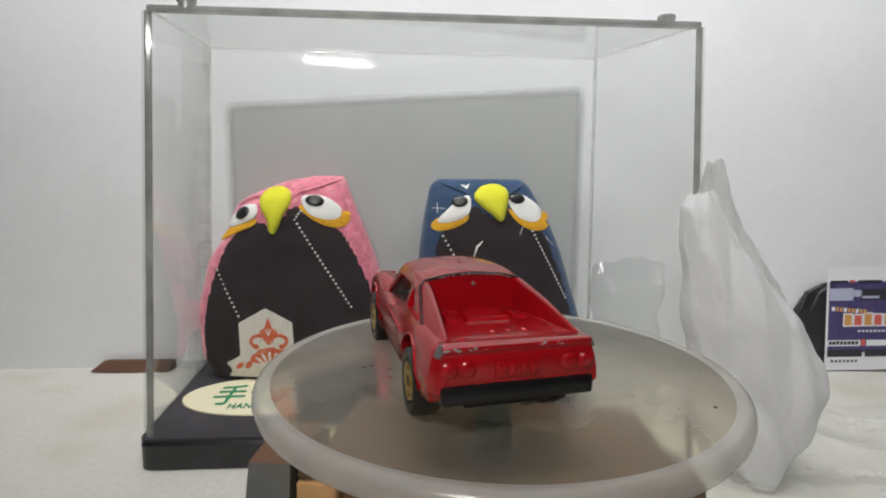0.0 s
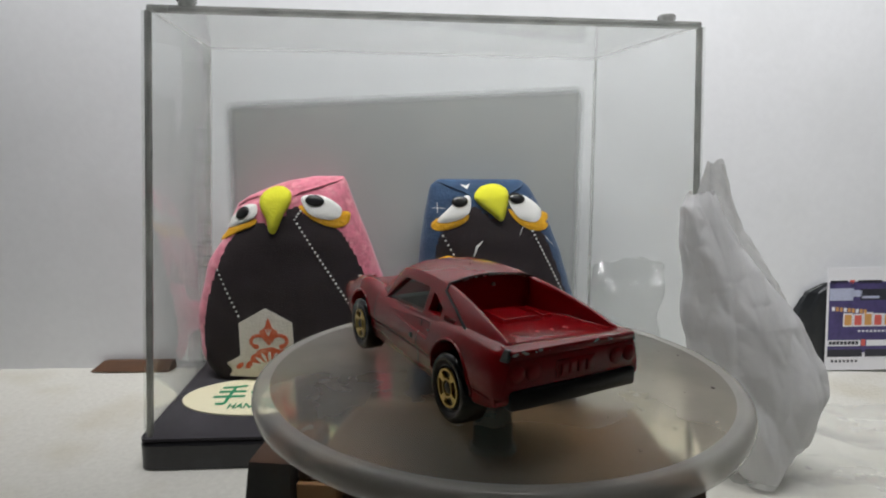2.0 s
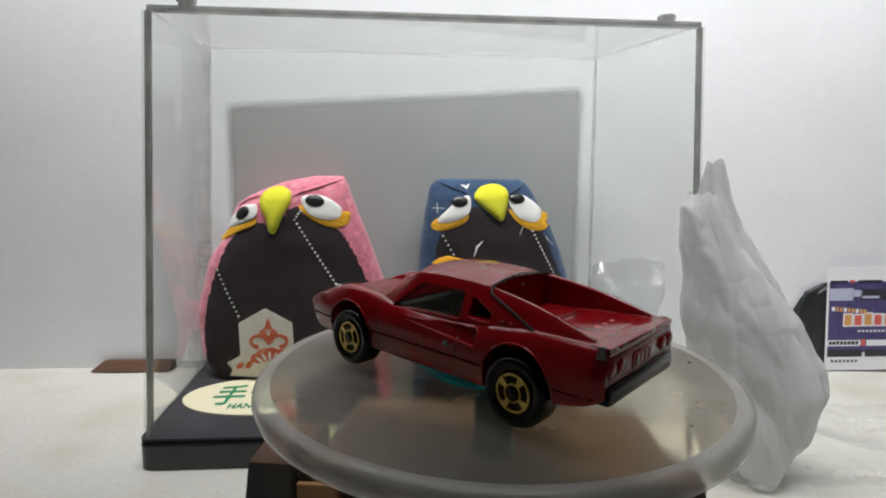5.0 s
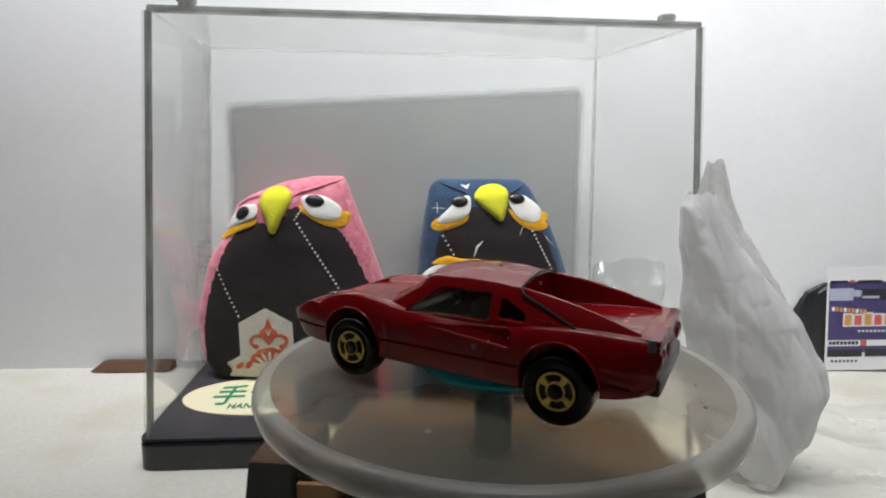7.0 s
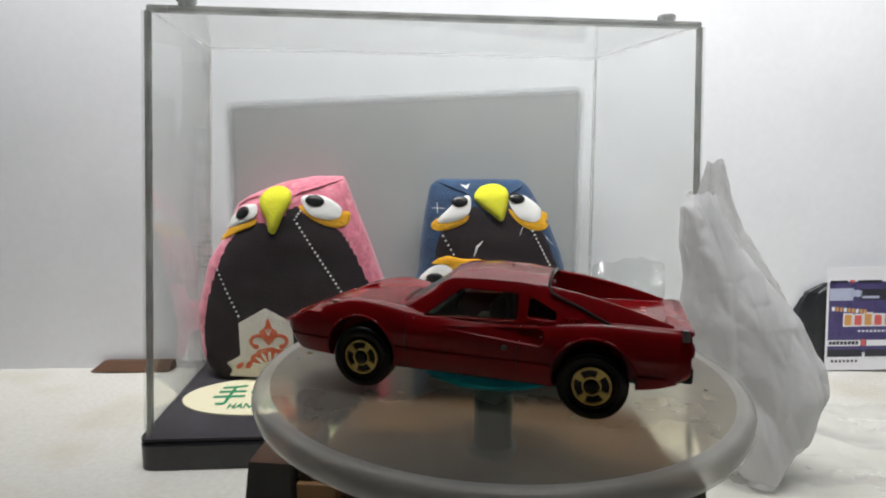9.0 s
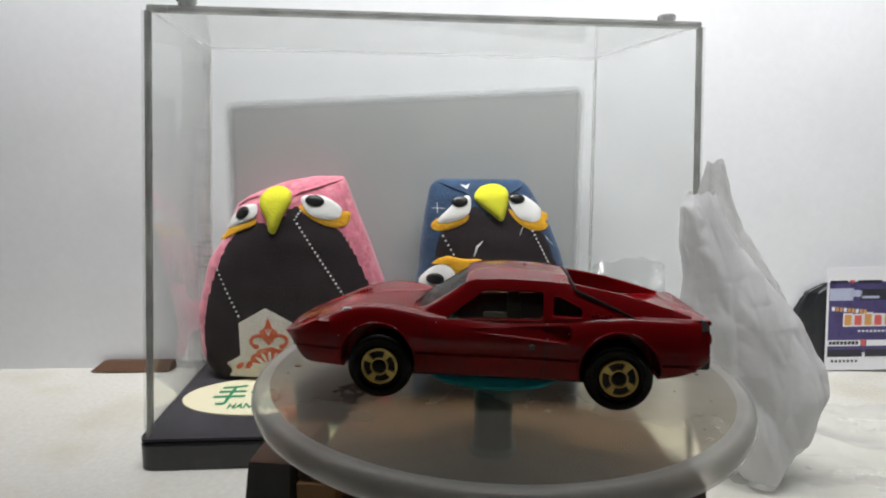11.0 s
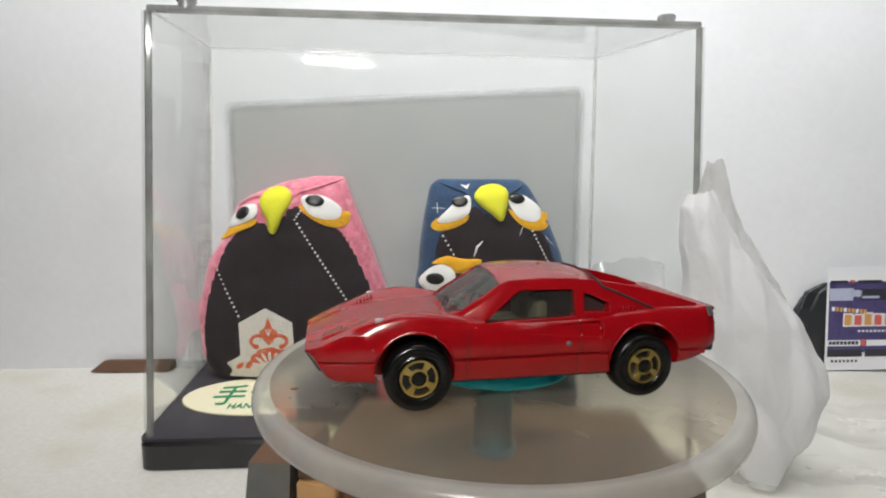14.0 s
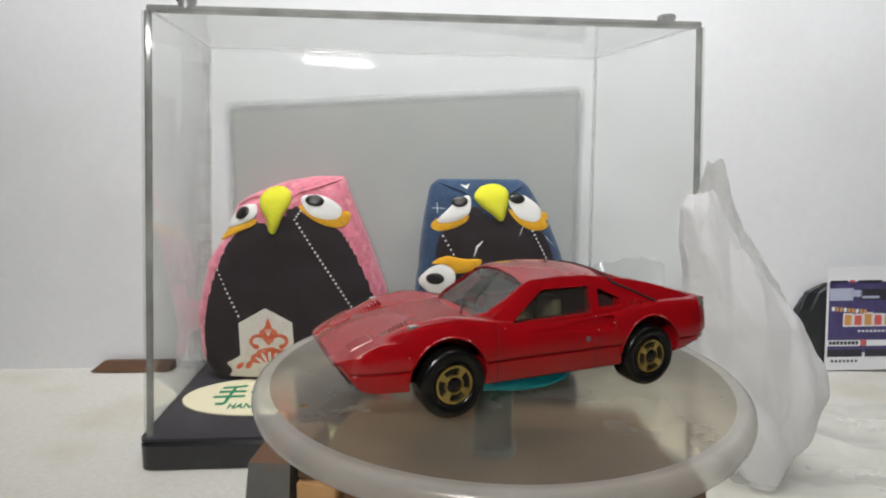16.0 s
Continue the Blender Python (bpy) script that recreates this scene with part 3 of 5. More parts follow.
doll("stuffed_bird", "stuffed navy cloth bird with dark tummy and yellow felt beak",
     [(0, 0.1), (0.5, -0.25), (1.2, -0.35), (2.7, -0.3), (3.7, -0.2), (4.7, -0.05), (5.4, 0.0), (6.6, 0.13), (7.1, 0.22), (8, 0.4), (8.35, 0.55), (8.52, 0.9)],
     [(0, 7.0), (0.5, 7.35), (1.2, 7.45), (2.7, 7.16), (3.7, 6.8), (4.7, 6.5), (5.4, 6.28), (6.6, 5.75), (7.1, 5.48), (8, 4.95), (8.35, 4.7), (8.52, 4.3)],
     [(0, 1.1), (0.6, 1.35), (2, 1.45), (4, 1.45), (6, 1.3), (7, 1.15), (7.8, 0.9), (8.3, 0.55), (8.52, 0.15)],
     smooth_loop([(0.3, -0.1), (0.35, 2.5), (0.6, 4.7), (0.85, 6.2), (2.1, 7.35), (3.0, 6.95), (3.8, 7.3), (5.15, 6.4), (5.9, 4.9), (6.4, 3.5), (6.8, 1.8), (6.6, -0.1)], 4),
     BLUE,
     [(smooth_loop([(0.46, 6.58), (0.8, 6.9), (1.6, 7.0), (2.02, 7.05), (1.9, 6.75), (1.31, 6.46), (0.72, 6.36)], 5), 4, 0.03, 0.04),
      (smooth_loop([(0.72, 6.75), (1.25, 7.35), (1.65, 7.7), (2.08, 7.82), (2.05, 7.15), (1.42, 6.78)], 5), 2, 0.09, 0.05),
      (oval(1.66, 7.6, 0.34, 0.22, 8), 5, 0.16, 0.07),
      (smooth_loop([(3.72, 7.3), (4.1, 6.75), (4.75, 6.4), (5.45, 6.45), (5.7, 6.95), (5.3, 7.15), (4.4, 6.9)], 5), 4, 0.03, 0.04),
      (smooth_loop([(3.74, 7.62), (4.1, 7.85), (4.55, 7.8), (5.25, 7.25), (4.95, 6.76), (4.16, 6.94)], 5), 2, 0.09, 0.05),
      (oval(4.1, 7.74, 0.36, 0.22, -8), 5, 0.16, 0.07),
      (smooth_loop([(2.28, 7.8), (2.58, 8.2), (3.17, 8.34), (3.65, 8.15), (3.74, 7.75), (3.45, 6.8), (2.96, 7.1), (2.5, 7.45)], 5), 3, 0.1, 0.17),
      (stroke([(2.05, 7.95), (1.3, 8.2), (0.75, 8.45)], 0.1), 0, 0.04, 0.05),
      (stroke([(3.85, 7.95), (4.3, 8.2), (4.55, 8.42)], 0.1), 0, 0.04, 0.05),
      (stroke([(1.75, 8.3), (2.0, 8.12), (2.12, 8.33)], 0.022), 2, 0.03, 0.01),
      (stroke([(0.45, 7.3), (0.75, 7.32), (1.05, 7.3)], 0.02), 2, 0.02, 0.01),
      (stroke([(0.72, 7.55), (0.74, 7.1)], 0.02), 2, 0.02, 0.01),
      (stroke([(2.25, 5.3), (2.35, 5.75), (2.62, 5.95)], 0.022), 2, 0.02, 0.01),
      (stroke([(4.35, 6.55), (4.2, 6.2)], 0.02), 2, 0.02, 0.01),
      (stroke([(5.4, 6.1), (5.75, 5.75)], 0.018), 2, 0.02, 0.01),
      (smooth_loop([(-0.05, 4.1), (0.4, 4.75), (1.0, 4.95), (1.45, 4.6), (1.3, 4.0), (0.6, 3.7)], 5), 2, 0.1, 0.06),
      (oval(0.62, 4.35, 0.38, 0.24, 5), 5, 0.18, 0.07),
      (smooth_loop([(0.5, 4.98), (1.08, 5.3), (1.8, 5.2), (2.55, 5.17), (2.3, 4.8), (1.5, 4.6), (1.1, 4.95)], 5), 4, 0.08, 0.05)],
     [((0.96, 6.15), (1.6, 5.0), 7), ((4.78, 6.35), (6.36, 3.42), 19)], 9)


def oval_label():
    ob = empty("oval_label", Matrix.Translation((-0.0908, 0.0905, FLOOR_Z / 100)) @ Matrix.Rotation(TURN, 4, "Z"))
    tagged(ob, "cream oval paper label with green lettering on the case floor", "label")
    b = bmesh.new()
    loop = oval(0, 0, 3.0, 1.85, 0, 64)
    add_hull(b, loop, loop, 0.004, 0.05)
    part("paper", b, LABEL, ob)
    for body, size, x, y in (("手づくり", 1.3, -1.9, -0.75), ("HAND MADE", 0.42, -1.05, -1.3)):
        cu = bpy.data.curves.new("letters", "FONT")
        cu.body, cu.size, cu.extrude, cu.offset = body, size / 100, 0.00006, 0.00013 if size > 1 else 0.00006
        tmp = new("letters", cu)
        dg = bpy.context.evaluated_depsgraph_get()
        me = bpy.data.meshes.new_from_object(tmp.evaluated_get(dg))
        bpy.data.objects.remove(tmp)
        me.materials.clear()
        me.materials.append(INK)
        t = new("lettering", me)
        t.parent = ob
        t.matrix_basis = cm(x, y, 0.062) @ Matrix.Diagonal((1, 1.6, 1, 1))
        t["label"] = "green printed lettering"


oval_label()


# ---------------------------------------------------------------- turntable
DISC_R, DISC_T = 4.7, 0.48


def turntable():
    stand = tagged(empty("turntable_stand", cm(0, 0, -6)), "wooden block stand under a frosted turntable", "stand")

    def put(name, bm, mt, label=""):
        bmesh.ops.translate(bm, vec=(0, 0, 6), verts=bm.verts)
        return part(name, bm, mt, stand, label)
    put("top_board", box_bm(-3.55, 3.65, -1.75, 3.2, -1.75, -1.4, bevel=0.05), SHADEWOOD, "brown wooden top board, darkened for the shade under the disc")
    put("post", box_bm(-3.55, -2.8, -1.85, -1.1, -5.94, -1.76, bevel=0.05), WOOD, "tan wooden post")
    put("post", box_bm(2.95, 3.65, -1.85, -1.1, -5.94, -1.76, bevel=0.05), WOOD, "tan wooden post")
    # Added dark board: the recess between the posts has its shade in the colour.
    put("front_board", box_bm(-2.79, 2.94, -1.5, -1.15, -5.94, -1.76, bevel=0.03), DARKWOOD, "dark brown front board, put in for the shaded recess between the posts")
    put("side_board", box_bm(-3.5, -3.0, -1.05, 3.1, -5.94, -1.76, bevel=0.03), DARKWOOD)
    put("side_board", box_bm(3.1, 3.6, -1.05, 3.1, -5.94, -1.76, bevel=0.03), DARKWOOD)
    b = bmesh.new()
    add_lathe(b, [(0.5, -1.4), (0.5, -1.34), (0.42, -1.3), (0.4, -1.1), (0.4, -0.05)], 32)
    put("spindle", b, SPINDLE, "slate blue plastic spindle")
    slab = tagged(empty("grey_slab", cm(-4.02, -1.5, -6)), "dark grey board with a worn brown top edge", "board")
    b = bmesh.new()
    add_hull(b, [(-0.75, -0.9), (0.36, -0.9), (0.36, 2.2), (-0.7, 2.2)], [(-0.4, -0.35), (0.38, -0.35), (0.38, 2.0), (-0.35, 2.0)], 0.03, 4.6)
    part("board", b, SLATE, slab)
    b = bmesh.new()
    add_hull(b, [(-0.4, -0.35), (0.38, -0.35), (0.38, 2.0), (-0.35, 2.0)], [(-0.22, -0.05), (0.3, -0.05), (0.32, 1.9), (-0.2, 1.9)], 4.601, 4.85)
    part("worn_edge", b, DARKWOOD, slab, "worn brown edge")

    disc = tagged(empty("turntable_disc"), "round frosted translucent plastic turntable disc with specks", "turntable")
    prof = [(DISC_R - 0.12, -DISC_T + 0.05), (DISC_R - 0.03, -DISC_T + 0.14), (DISC_R, -0.2), (DISC_R - 0.02, -0.1), (DISC_R - 0.06, -0.04), (DISC_R - 0.12, 0.0), (DISC_R - 0.17, 0.01), (DISC_R - 0.23, 0.0), (DISC_R - 0.32, -0.015)]
    for nm, pr, mt in (("rim", prof, FROSTRIM), ("plate", [(DISC_R - 0.32, -0.015), (DISC_R - 1.5, -0.016), (0.01, -0.015)], FROST)):
        b = bmesh.new()
        add_lathe(b, pr, 160)
        for f in [f for f in b.faces if len(f.verts) > 100 and f.calc_center_median().length < 3]:
            if max(v.co.xy.length for v in f.verts) > 1:
                b.faces.remove(f)
        part(nm, b, mt, disc, "whitish rounded rim" if nm == "rim" else "hazy clear plate", sharp=50).visible_shadow = False
    rnd = random.Random(5)
    spots = [(2.89, 2.86, 0.035), (3.92, -0.14, 0.03), (-3.92, -0.58, 0.06)]
    for i in range(40):
        r, a = rnd.uniform(1.2, 4.2), rnd.uniform(0, 6.28)
        spots.append((r * math.cos(a), r * math.sin(a), rnd.uniform(0.008, 0.022)))
    for i, (x, y, r) in enumerate(spots):
        b = bmesh.new()
        bmesh.ops.create_icosphere(b, subdivisions=1, radius=r)
        for v in b.verts:
            v.co.z *= 0.4
            v.co.x *= 1.4
        bmesh.ops.translate(b, vec=(x, y, -0.008), verts=b.verts)
        part("speck", b, RUST if i == 2 else SPECK, disc)
    return disc


DISC = turntable()


def putty_pad():
    b = bmesh.new()
    add_lathe(b, [(1.1, -0.012), (1.42, 0.0), (1.54, 0.05), (1.58, 0.12), (1.54, 0.22), (1.4, 0.33), (1.0, 0.39)], 40)
    for v in b.verts:
        k = 0.06 * noise.noise(v.co * 2.2)
        v.co += Vector((v.co.x * k, v.co.y * k, k * 0.5 if v.co.z > 0.05 else 0))
    return tagged(part("putty_pad", b, CYAN), "cyan putty pad between the toy car and the disc", "putty")


PAD = putty_pad()


# ---------------------------------------------------------------- toy car (nose towards -x, lengths in centimetres)
ZB = curve_of([(-3.66, 0.99), (-3.58, 0.95), (-3.5, 0.86), (-3.42, 0.7), (-3.32, 0.58), (-3.2, 0.54), (-2.6, 0.52), (-2.4, 0.5), (-1.3, 0.48), (1.4, 0.48), (2.5, 0.58), (2.9, 0.64), (3.2, 0.74), (3.38, 0.86)])
HW = curve_of([(-3.66, 0.86), (-3.58, 0.99), (-3.48, 1.07), (-3.3, 1.12), (-3.0, 1.18), (-2.6, 1.22), (-1.9, 1.27), (-1.0, 1.25), (1.0, 1.25), (2.0, 1.3), (2.8, 1.3), (3.2, 1.28), (3.31, 1.24), (3.38, 1.17)])
ZS = curve_of([(-3.66, 1.06), (-3.4, 1.17), (-3.0, 1.35), (-2.6, 1.52), (-2.2, 1.61), (-1.9, 1.63), (-1.5, 1.58), (-1.1, 1.5), (0, 1.44), (0.9, 1.46), (1.6, 1.55), (2.2, 1.6), (3.0, 1.59), (3.3, 1.57), (3.38, 1.52)])
ZC = curve_of([(-3.66, 1.07), (-3.4, 1.19), (-3.0, 1.34), (-2.5, 1.45), (-1.9, 1.5), (-1.5, 1.51), (-0.9, 1.45), (1.2, 1.46), (1.5, 1.49), (2.2, 1.53), (3.0, 1.56), (3.3, 1.55), (3.38, 1.51)])
GROOVE_Z = 0.87


def side_y(x, z):
    """Half width of the body's flank at a height."""
    w, zs = HW(x), ZS(x)
    ks = [GROOVE_Z + 0.03, 1.0, 1.15, 1.32, zs - 0.09, zs - 0.03, zs]
    for i in range(1, 7):
        ks[i] = max(ks[i], ks[i - 1] + 0.001)
    return float(np.interp(z, ks, [w - 0.02, w, w - 0.012, w - 0.045, w - 0.095, w - 0.14, w - 0.21]))


def lower_body():
    secs = []
    xs = list(np.linspace(-3.66, -3.1, 22)) + list(np.linspace(-3.03, 3.05, 80)) + list(np.linspace(3.1, 3.38, 10))
    for x in xs:
        zb, w, zs, zc = ZB(x), HW(x), ZS(x), ZC(x)
        g = GROOVE_Z
        inset = 0.022 if -3.2 < x < 3.1 else 0.03
        prof = [(w - 0.17, zb), (w - 0.09, zb + 0.03), (w - 0.055, zb + 0.09), (w - 0.05, g - 0.07), (w - 0.04, g - 0.025), (w - 0.045 - inset, g - 0.008), (w - 0.045 - inset, g + 0.01),
                (w - 0.02, g + 0.03), (w, 1.0), (w - 0.012, 1.15), (w - 0.045, 1.32), (w - 0.095, zs - 0.09), (w - 0.14, zs - 0.03), (w - 0.21, zs)]
        low = zb
        half = [(0, zb)]
        for k, (y, z) in enumerate(prof):
            z = min(max(z, low + (0.0 if k == 0 else 0.004)), zs - 0.004 * (len(prof) - 1 - k))
            low = max(low, z)
            half.append((y, z))
        half += [(w - 0.3, zs + 0.006), (w - 0.42, zs - 0.012 + (zc - zs) * 0.3), (w * 0.52, zc + (zs - zc) * 0.12), (w * 0.46, zc + 0.012), (w * 0.2, zc + 0.02), (0, zc + 0.022)]
        secs.append((x, half))
    return loft(secs)


CAB = [(-1.52, [(0.42, 1.2), (0.42, 1.40), (0.38, 1.43), (0.33, 1.45), (0.2, 1.465), (0, 1.47)]),
       (-1.4, [(0.82, 1.2), (0.82, 1.44), (0.76, 1.475), (0.7, 1.5), (0.42, 1.545), (0, 1.56)]),
       (-1.16, [(1.05, 1.2), (1.06, 1.46), (0.99, 1.54), (0.91, 1.61), (0.5, 1.7), (0, 1.73)]),
       (-0.8, [(1.09, 1.2), (1.1, 1.45), (0.99, 1.73), (0.9, 1.83), (0.5, 1.93), (0, 1.96)]),
       (-0.5, [(1.1, 1.2), (1.11, 1.45), (0.96, 1.9), (0.87, 2.03), (0.5, 2.13), (0, 2.16)]),
       (-0.36, [(1.1, 1.2), (1.11, 1.45), (0.955, 1.94), (0.86, 2.08), (0.5, 2.175), (0, 2.2)]),
       (0.2, [(1.1, 1.2), (1.11, 1.46), (0.95, 1.95), (0.86, 2.105), (0.5, 2.205), (0, 2.23)]),
       (0.8, [(1.1, 1.2), (1.11, 1.47), (0.95, 1.94), (0.86, 2.09), (0.5, 2.18), (0, 2.205)]),
       (1.22, [(1.1, 1.2), (1.11, 1.48), (0.94, 1.91), (0.85, 2.045), (0.5, 2.12), (0, 2.145)])]


def cab_at(x, k):
    """A point of the cabin's skin: x along the car, k from 0 (low side) to 5 (centre line)."""
    xs = [c[0] for c in CAB]
    i = min(int(k), 4)
    t = k - i
    y = [c[1][i][0] * (1 - t) + c[1][i + 1][0] * t for c in CAB]
    z = [c[1][i][1] * (1 - t) + c[1][i + 1][1] * t for c in CAB]
    return Vector((x, float(np.interp(x, xs, y)), float(np.interp(x, xs, z))))


def fins():
    """The two sloping buttresses behind the roof, hollow-sided, with a narrow rounded crest."""
    out = []
    for s in (-1, 1):
        b = bmesh.new()
        rows = []
        for t in (0.0, 0.12, 0.3, 0.5, 0.7, 0.88, 1.0):
            x = 1.1 + 2.02 * t
            crest = 2.07 - 0.45 * t + 0.06 * math.sin(math.pi * t)
            out_y = 0.865 + 0.15 * t
            foot = 1.12 + 0.03 * math.sin(math.pi * t) - 0.02 * t
            inn = 0.755 + 0.19 * t
            rows.append([b.verts.new((x, s * y, z)) for y, z in ((inn - 0.05, 1.3), (foot, 1.3), (foot, 1.49), (out_y + (foot - out_y) * 0.55, 1.49 + (crest - 1.49) * 0.5), (out_y + 0.012, crest - 0.035), (out_y - 0.02, crest), (inn + 0.02, crest - 0.004), (inn, crest - 0.03))])
        for a, c in zip(rows, rows[1:]):
            for i in range(8):
                j = (i + 1) % 8
                b.faces.new((a[i], a[j], c[j], c[i]))
        b.faces.new(rows[0][::-1])
        b.faces.new(rows[-1])
        bmesh.ops.recalc_face_normals(b, faces=b.faces)
        out.append(b)
    return out


def cabin_hollow():
    """The room inside the cabin."""
    return loft([(x, [(0, 0.95), (w, 0.95), (w, 1.42), (t, 1.86 + d), (0.45, 1.93 + d), (0, 1.95 + d)]) for x, w, t, d in
                 ((-1.02, 0.92, 0.84, -0.32), (-0.75, 0.94, 0.84, -0.14), (-0.35, 0.96, 0.8, 0.01), (0.2, 0.96, 0.8, 0.04), (0.7, 0.96, 0.79, 0.03), (1.02, 0.92, 0.76, -0.02))])


def screen_cutter():
    """A block that opens the windscreen: the skin between the pillars, thickened both ways."""
    b = bmesh.new()
    nx, ks = 8, [3.05, 3.5, 4.0, 4.5, 5.0]
    sheets = []
    for off in (0.25, -0.3):
        rows = []
        for i in range(nx + 1):
            x = -1.37 + 0.85 * i / nx
            pts = [cab_at(x, k) for k in ks]
            pts = pts + [Vector((p.x, -p.y, p.z)) for p in pts[-2::-1]]
            rows.append([b.verts.new(p + Vector((-0.55, 0, 0.83)) * off) for p in pts])
        sheets.append(rows)
    n = len(sheets[0][0])
    for rows in sheets:
        for a, c in zip(rows, rows[1:]):
            for j in range(n - 1):
                b.faces.new((a[j], a[j + 1], c[j + 1], c[j]))
    u, d = sheets
    for i in range(nx):
        for j in (0, n - 1):
            b.faces.new((u[i][j], u[i + 1][j], d[i + 1][j], d[i][j]))
    for j in range(n - 1):
        for i in (0, nx):
            b.faces.new((u[i][j], u[i][j + 1], d[i][j + 1], d[i][j]))
    bmesh.ops.recalc_face_normals(b, faces=b.faces)
    return b


def side_scoop(s):
    """The wedge pressed into the door, deepening into the air intake."""
    b = bmesh.new()
    lo = [(-0.5, 1.29), (1.16, 1.14), (1.22, 1.2), (1.22, 1.37), (1.16, 1.41), (-0.5, 1.31)]
    deep = [0.0, 0.07, 0.07, 0.07, 0.07, 0.0]
    a = [b.verts.new((x, s * (side_y(x, z) + 0.03), z)) for x, z in lo]
    c = [b.verts.new((x, s * (side_y(x, z) - d + 0.002), z)) for (x, z), d in zip(lo, deep)]
    b.faces.new(a[::-1])
    b.faces.new(c)
    for i in range(6):
        b.faces.new((a[i], a[(i + 1) % 6], c[(i + 1) % 6], c[i]))
    bmesh.ops.triangulate(b, faces=b.faces[:])
    bmesh.ops.recalc_face_normals(b, faces=b.faces)
    return b


def prism(poly, y0, y1):
    b = bmesh.new()
    a = [b.verts.new((x, y0, z)) for x, z in poly]
    c = [b.verts.new((x, y1, z)) for x, z in poly]
    b.faces.new(a[::-1])
    b.faces.new(c)
    for i in range(len(a)):
        j = (i + 1) % len(a)
        b.faces.new((a[i], a[j], c[j], c[i]))
    bmesh.ops.recalc_face_normals(b, faces=b.faces)
    return b


SIDE_WINDOW = [(-0.83, 1.43), (0.73, 1.485), (0.77, 1.52), (0.77, 1.89), (0.73, 1.92), (-0.14, 1.92), (-0.22, 1.9)]
QUARTER = [(0.93, 1.57), (0.96, 1.55), (1.37, 1.55), (1.39, 1.57), (1.39, 1.67), (1.36, 1.7), (1.0, 1.86), (0.95, 1.85)]


def joint_line(s):
    """The line between the roof and the rear deck, from the centre line down one flank."""
    return [(1.2, 0, 2.165), (1.22, s * 0.5, 2.135), (1.24, s * 0.84, 2.07), (1.3, s * 0.95, 1.97), (1.75, s * 1.03, 1.79), (2.22, s * 1.12, 1.58)]


AXLES = (-1.91, 1.99)
ARCH = {-1.91: (-1.96, 0.7, 0.635), 1.99: (2.0, 0.72, 0.635)}


def wheel(car, x, s):
    w = part("wheel", wheel_hub(), BLACK, car, m=cm(x, s * 1.25, 0.62, 0, 0, 0 if s < 0 else 180))
    b = bmesh.new()
    add_lathe(b, [(0.315, 0.03), (0.325, -0.01), (0.35, -0.03), (0.37, -0.018), (0.4, -0.03), (0.45, -0.045), (0.51, -0.035), (0.54, 0.0), (0.552, 0.06), (0.555, 0.14), (0.55, 0.36), (0.49, 0.4), (0.3, 0.4)], 48, axis="y")
    part("tyre", b, TYRE, w)
    b = bmesh.new()

    def ring(r0, r1, y0, y1, a0=0.0, a1=2 * math.pi, n=40):
        q = []
        for i in range(n + 1):
            a = a0 + (a1 - a0) * i / n
            c, d = math.cos(a), math.sin(a)
            q.append([b.verts.new((r * c, y, r * d)) for r, y in ((r0, y0), (r1, y0), (r1, y1), (r0, y1))])
        for u, v in zip(q, q[1:]):
            for k in range(4):
                b.faces.new((u[k], u[(k + 1) % 4], v[(k + 1) % 4], v[k]))
        b.faces.new(q[0])
        b.faces.new(q[-1][::-1])
    ring(0.268, 0.302, -0.035, 0.02)
    ring(0.125, 0.15, -0.04, 0.02)
    for k in range(4):
        a = radians(45 + 90 * k + 12)
        ring(0.14, 0.274, -0.034, 0.02, a - 0.22, a + 0.22, 8)
    part("rim", b, GOLD, w, "gold plated rim")
    return w


def wheel_hub():
    b = bmesh.new()
    add_lathe(b, [(0.34, 0.35), (0.34, 0.03), (0.1, 0.02), (0.085, -0.03), (0.05, -0.045)], 32, axis="y")
    return b


def strip(path, w, h, lift=0.0):
    """A thin bar along a path, w wide."""
    b = bmesh.new()
    add_tube(b, path, w, 6)
    return b


def skin_patch(x0, x1, k0, k1, lift, nx=12, nk=8, both=False):
    """A sheet laid on the cabin's skin; both: across the centre line."""
    b = bmesh.new()
    rows = []
    ks = [k0 + (k1 - k0) * j / nk for j in range(nk + 1)]
    for i in range(nx + 1):
        x = x0 + (x1 - x0) * i / nx
        pts = [cab_at(x, k) for k in ks]
        if both:
            pts = pts + [Vector((p.x, -p.y, p.z)) for p in pts[-2::-1]]
        rows.append(pts)
    g = []
    for i, r in enumerate(rows):
        line = []
        for j, p in enumerate(r):
            du = rows[min(i + 1, nx)][j] - rows[max(i - 1, 0)][j]
            dv = r[min(j + 1, len(r) - 1)] - r[max(j - 1, 0)]
            n = du.cross(dv).normalized()
            if n.z < 0:
                n = -n
            line.append(b.verts.new(p + n * lift))
        g.append(line)
    for a, c in zip(g, g[1:]):
        for j in range(len(a) - 1):
            b.faces.new((a[j], a[j + 1], c[j + 1], c[j]))
    return b


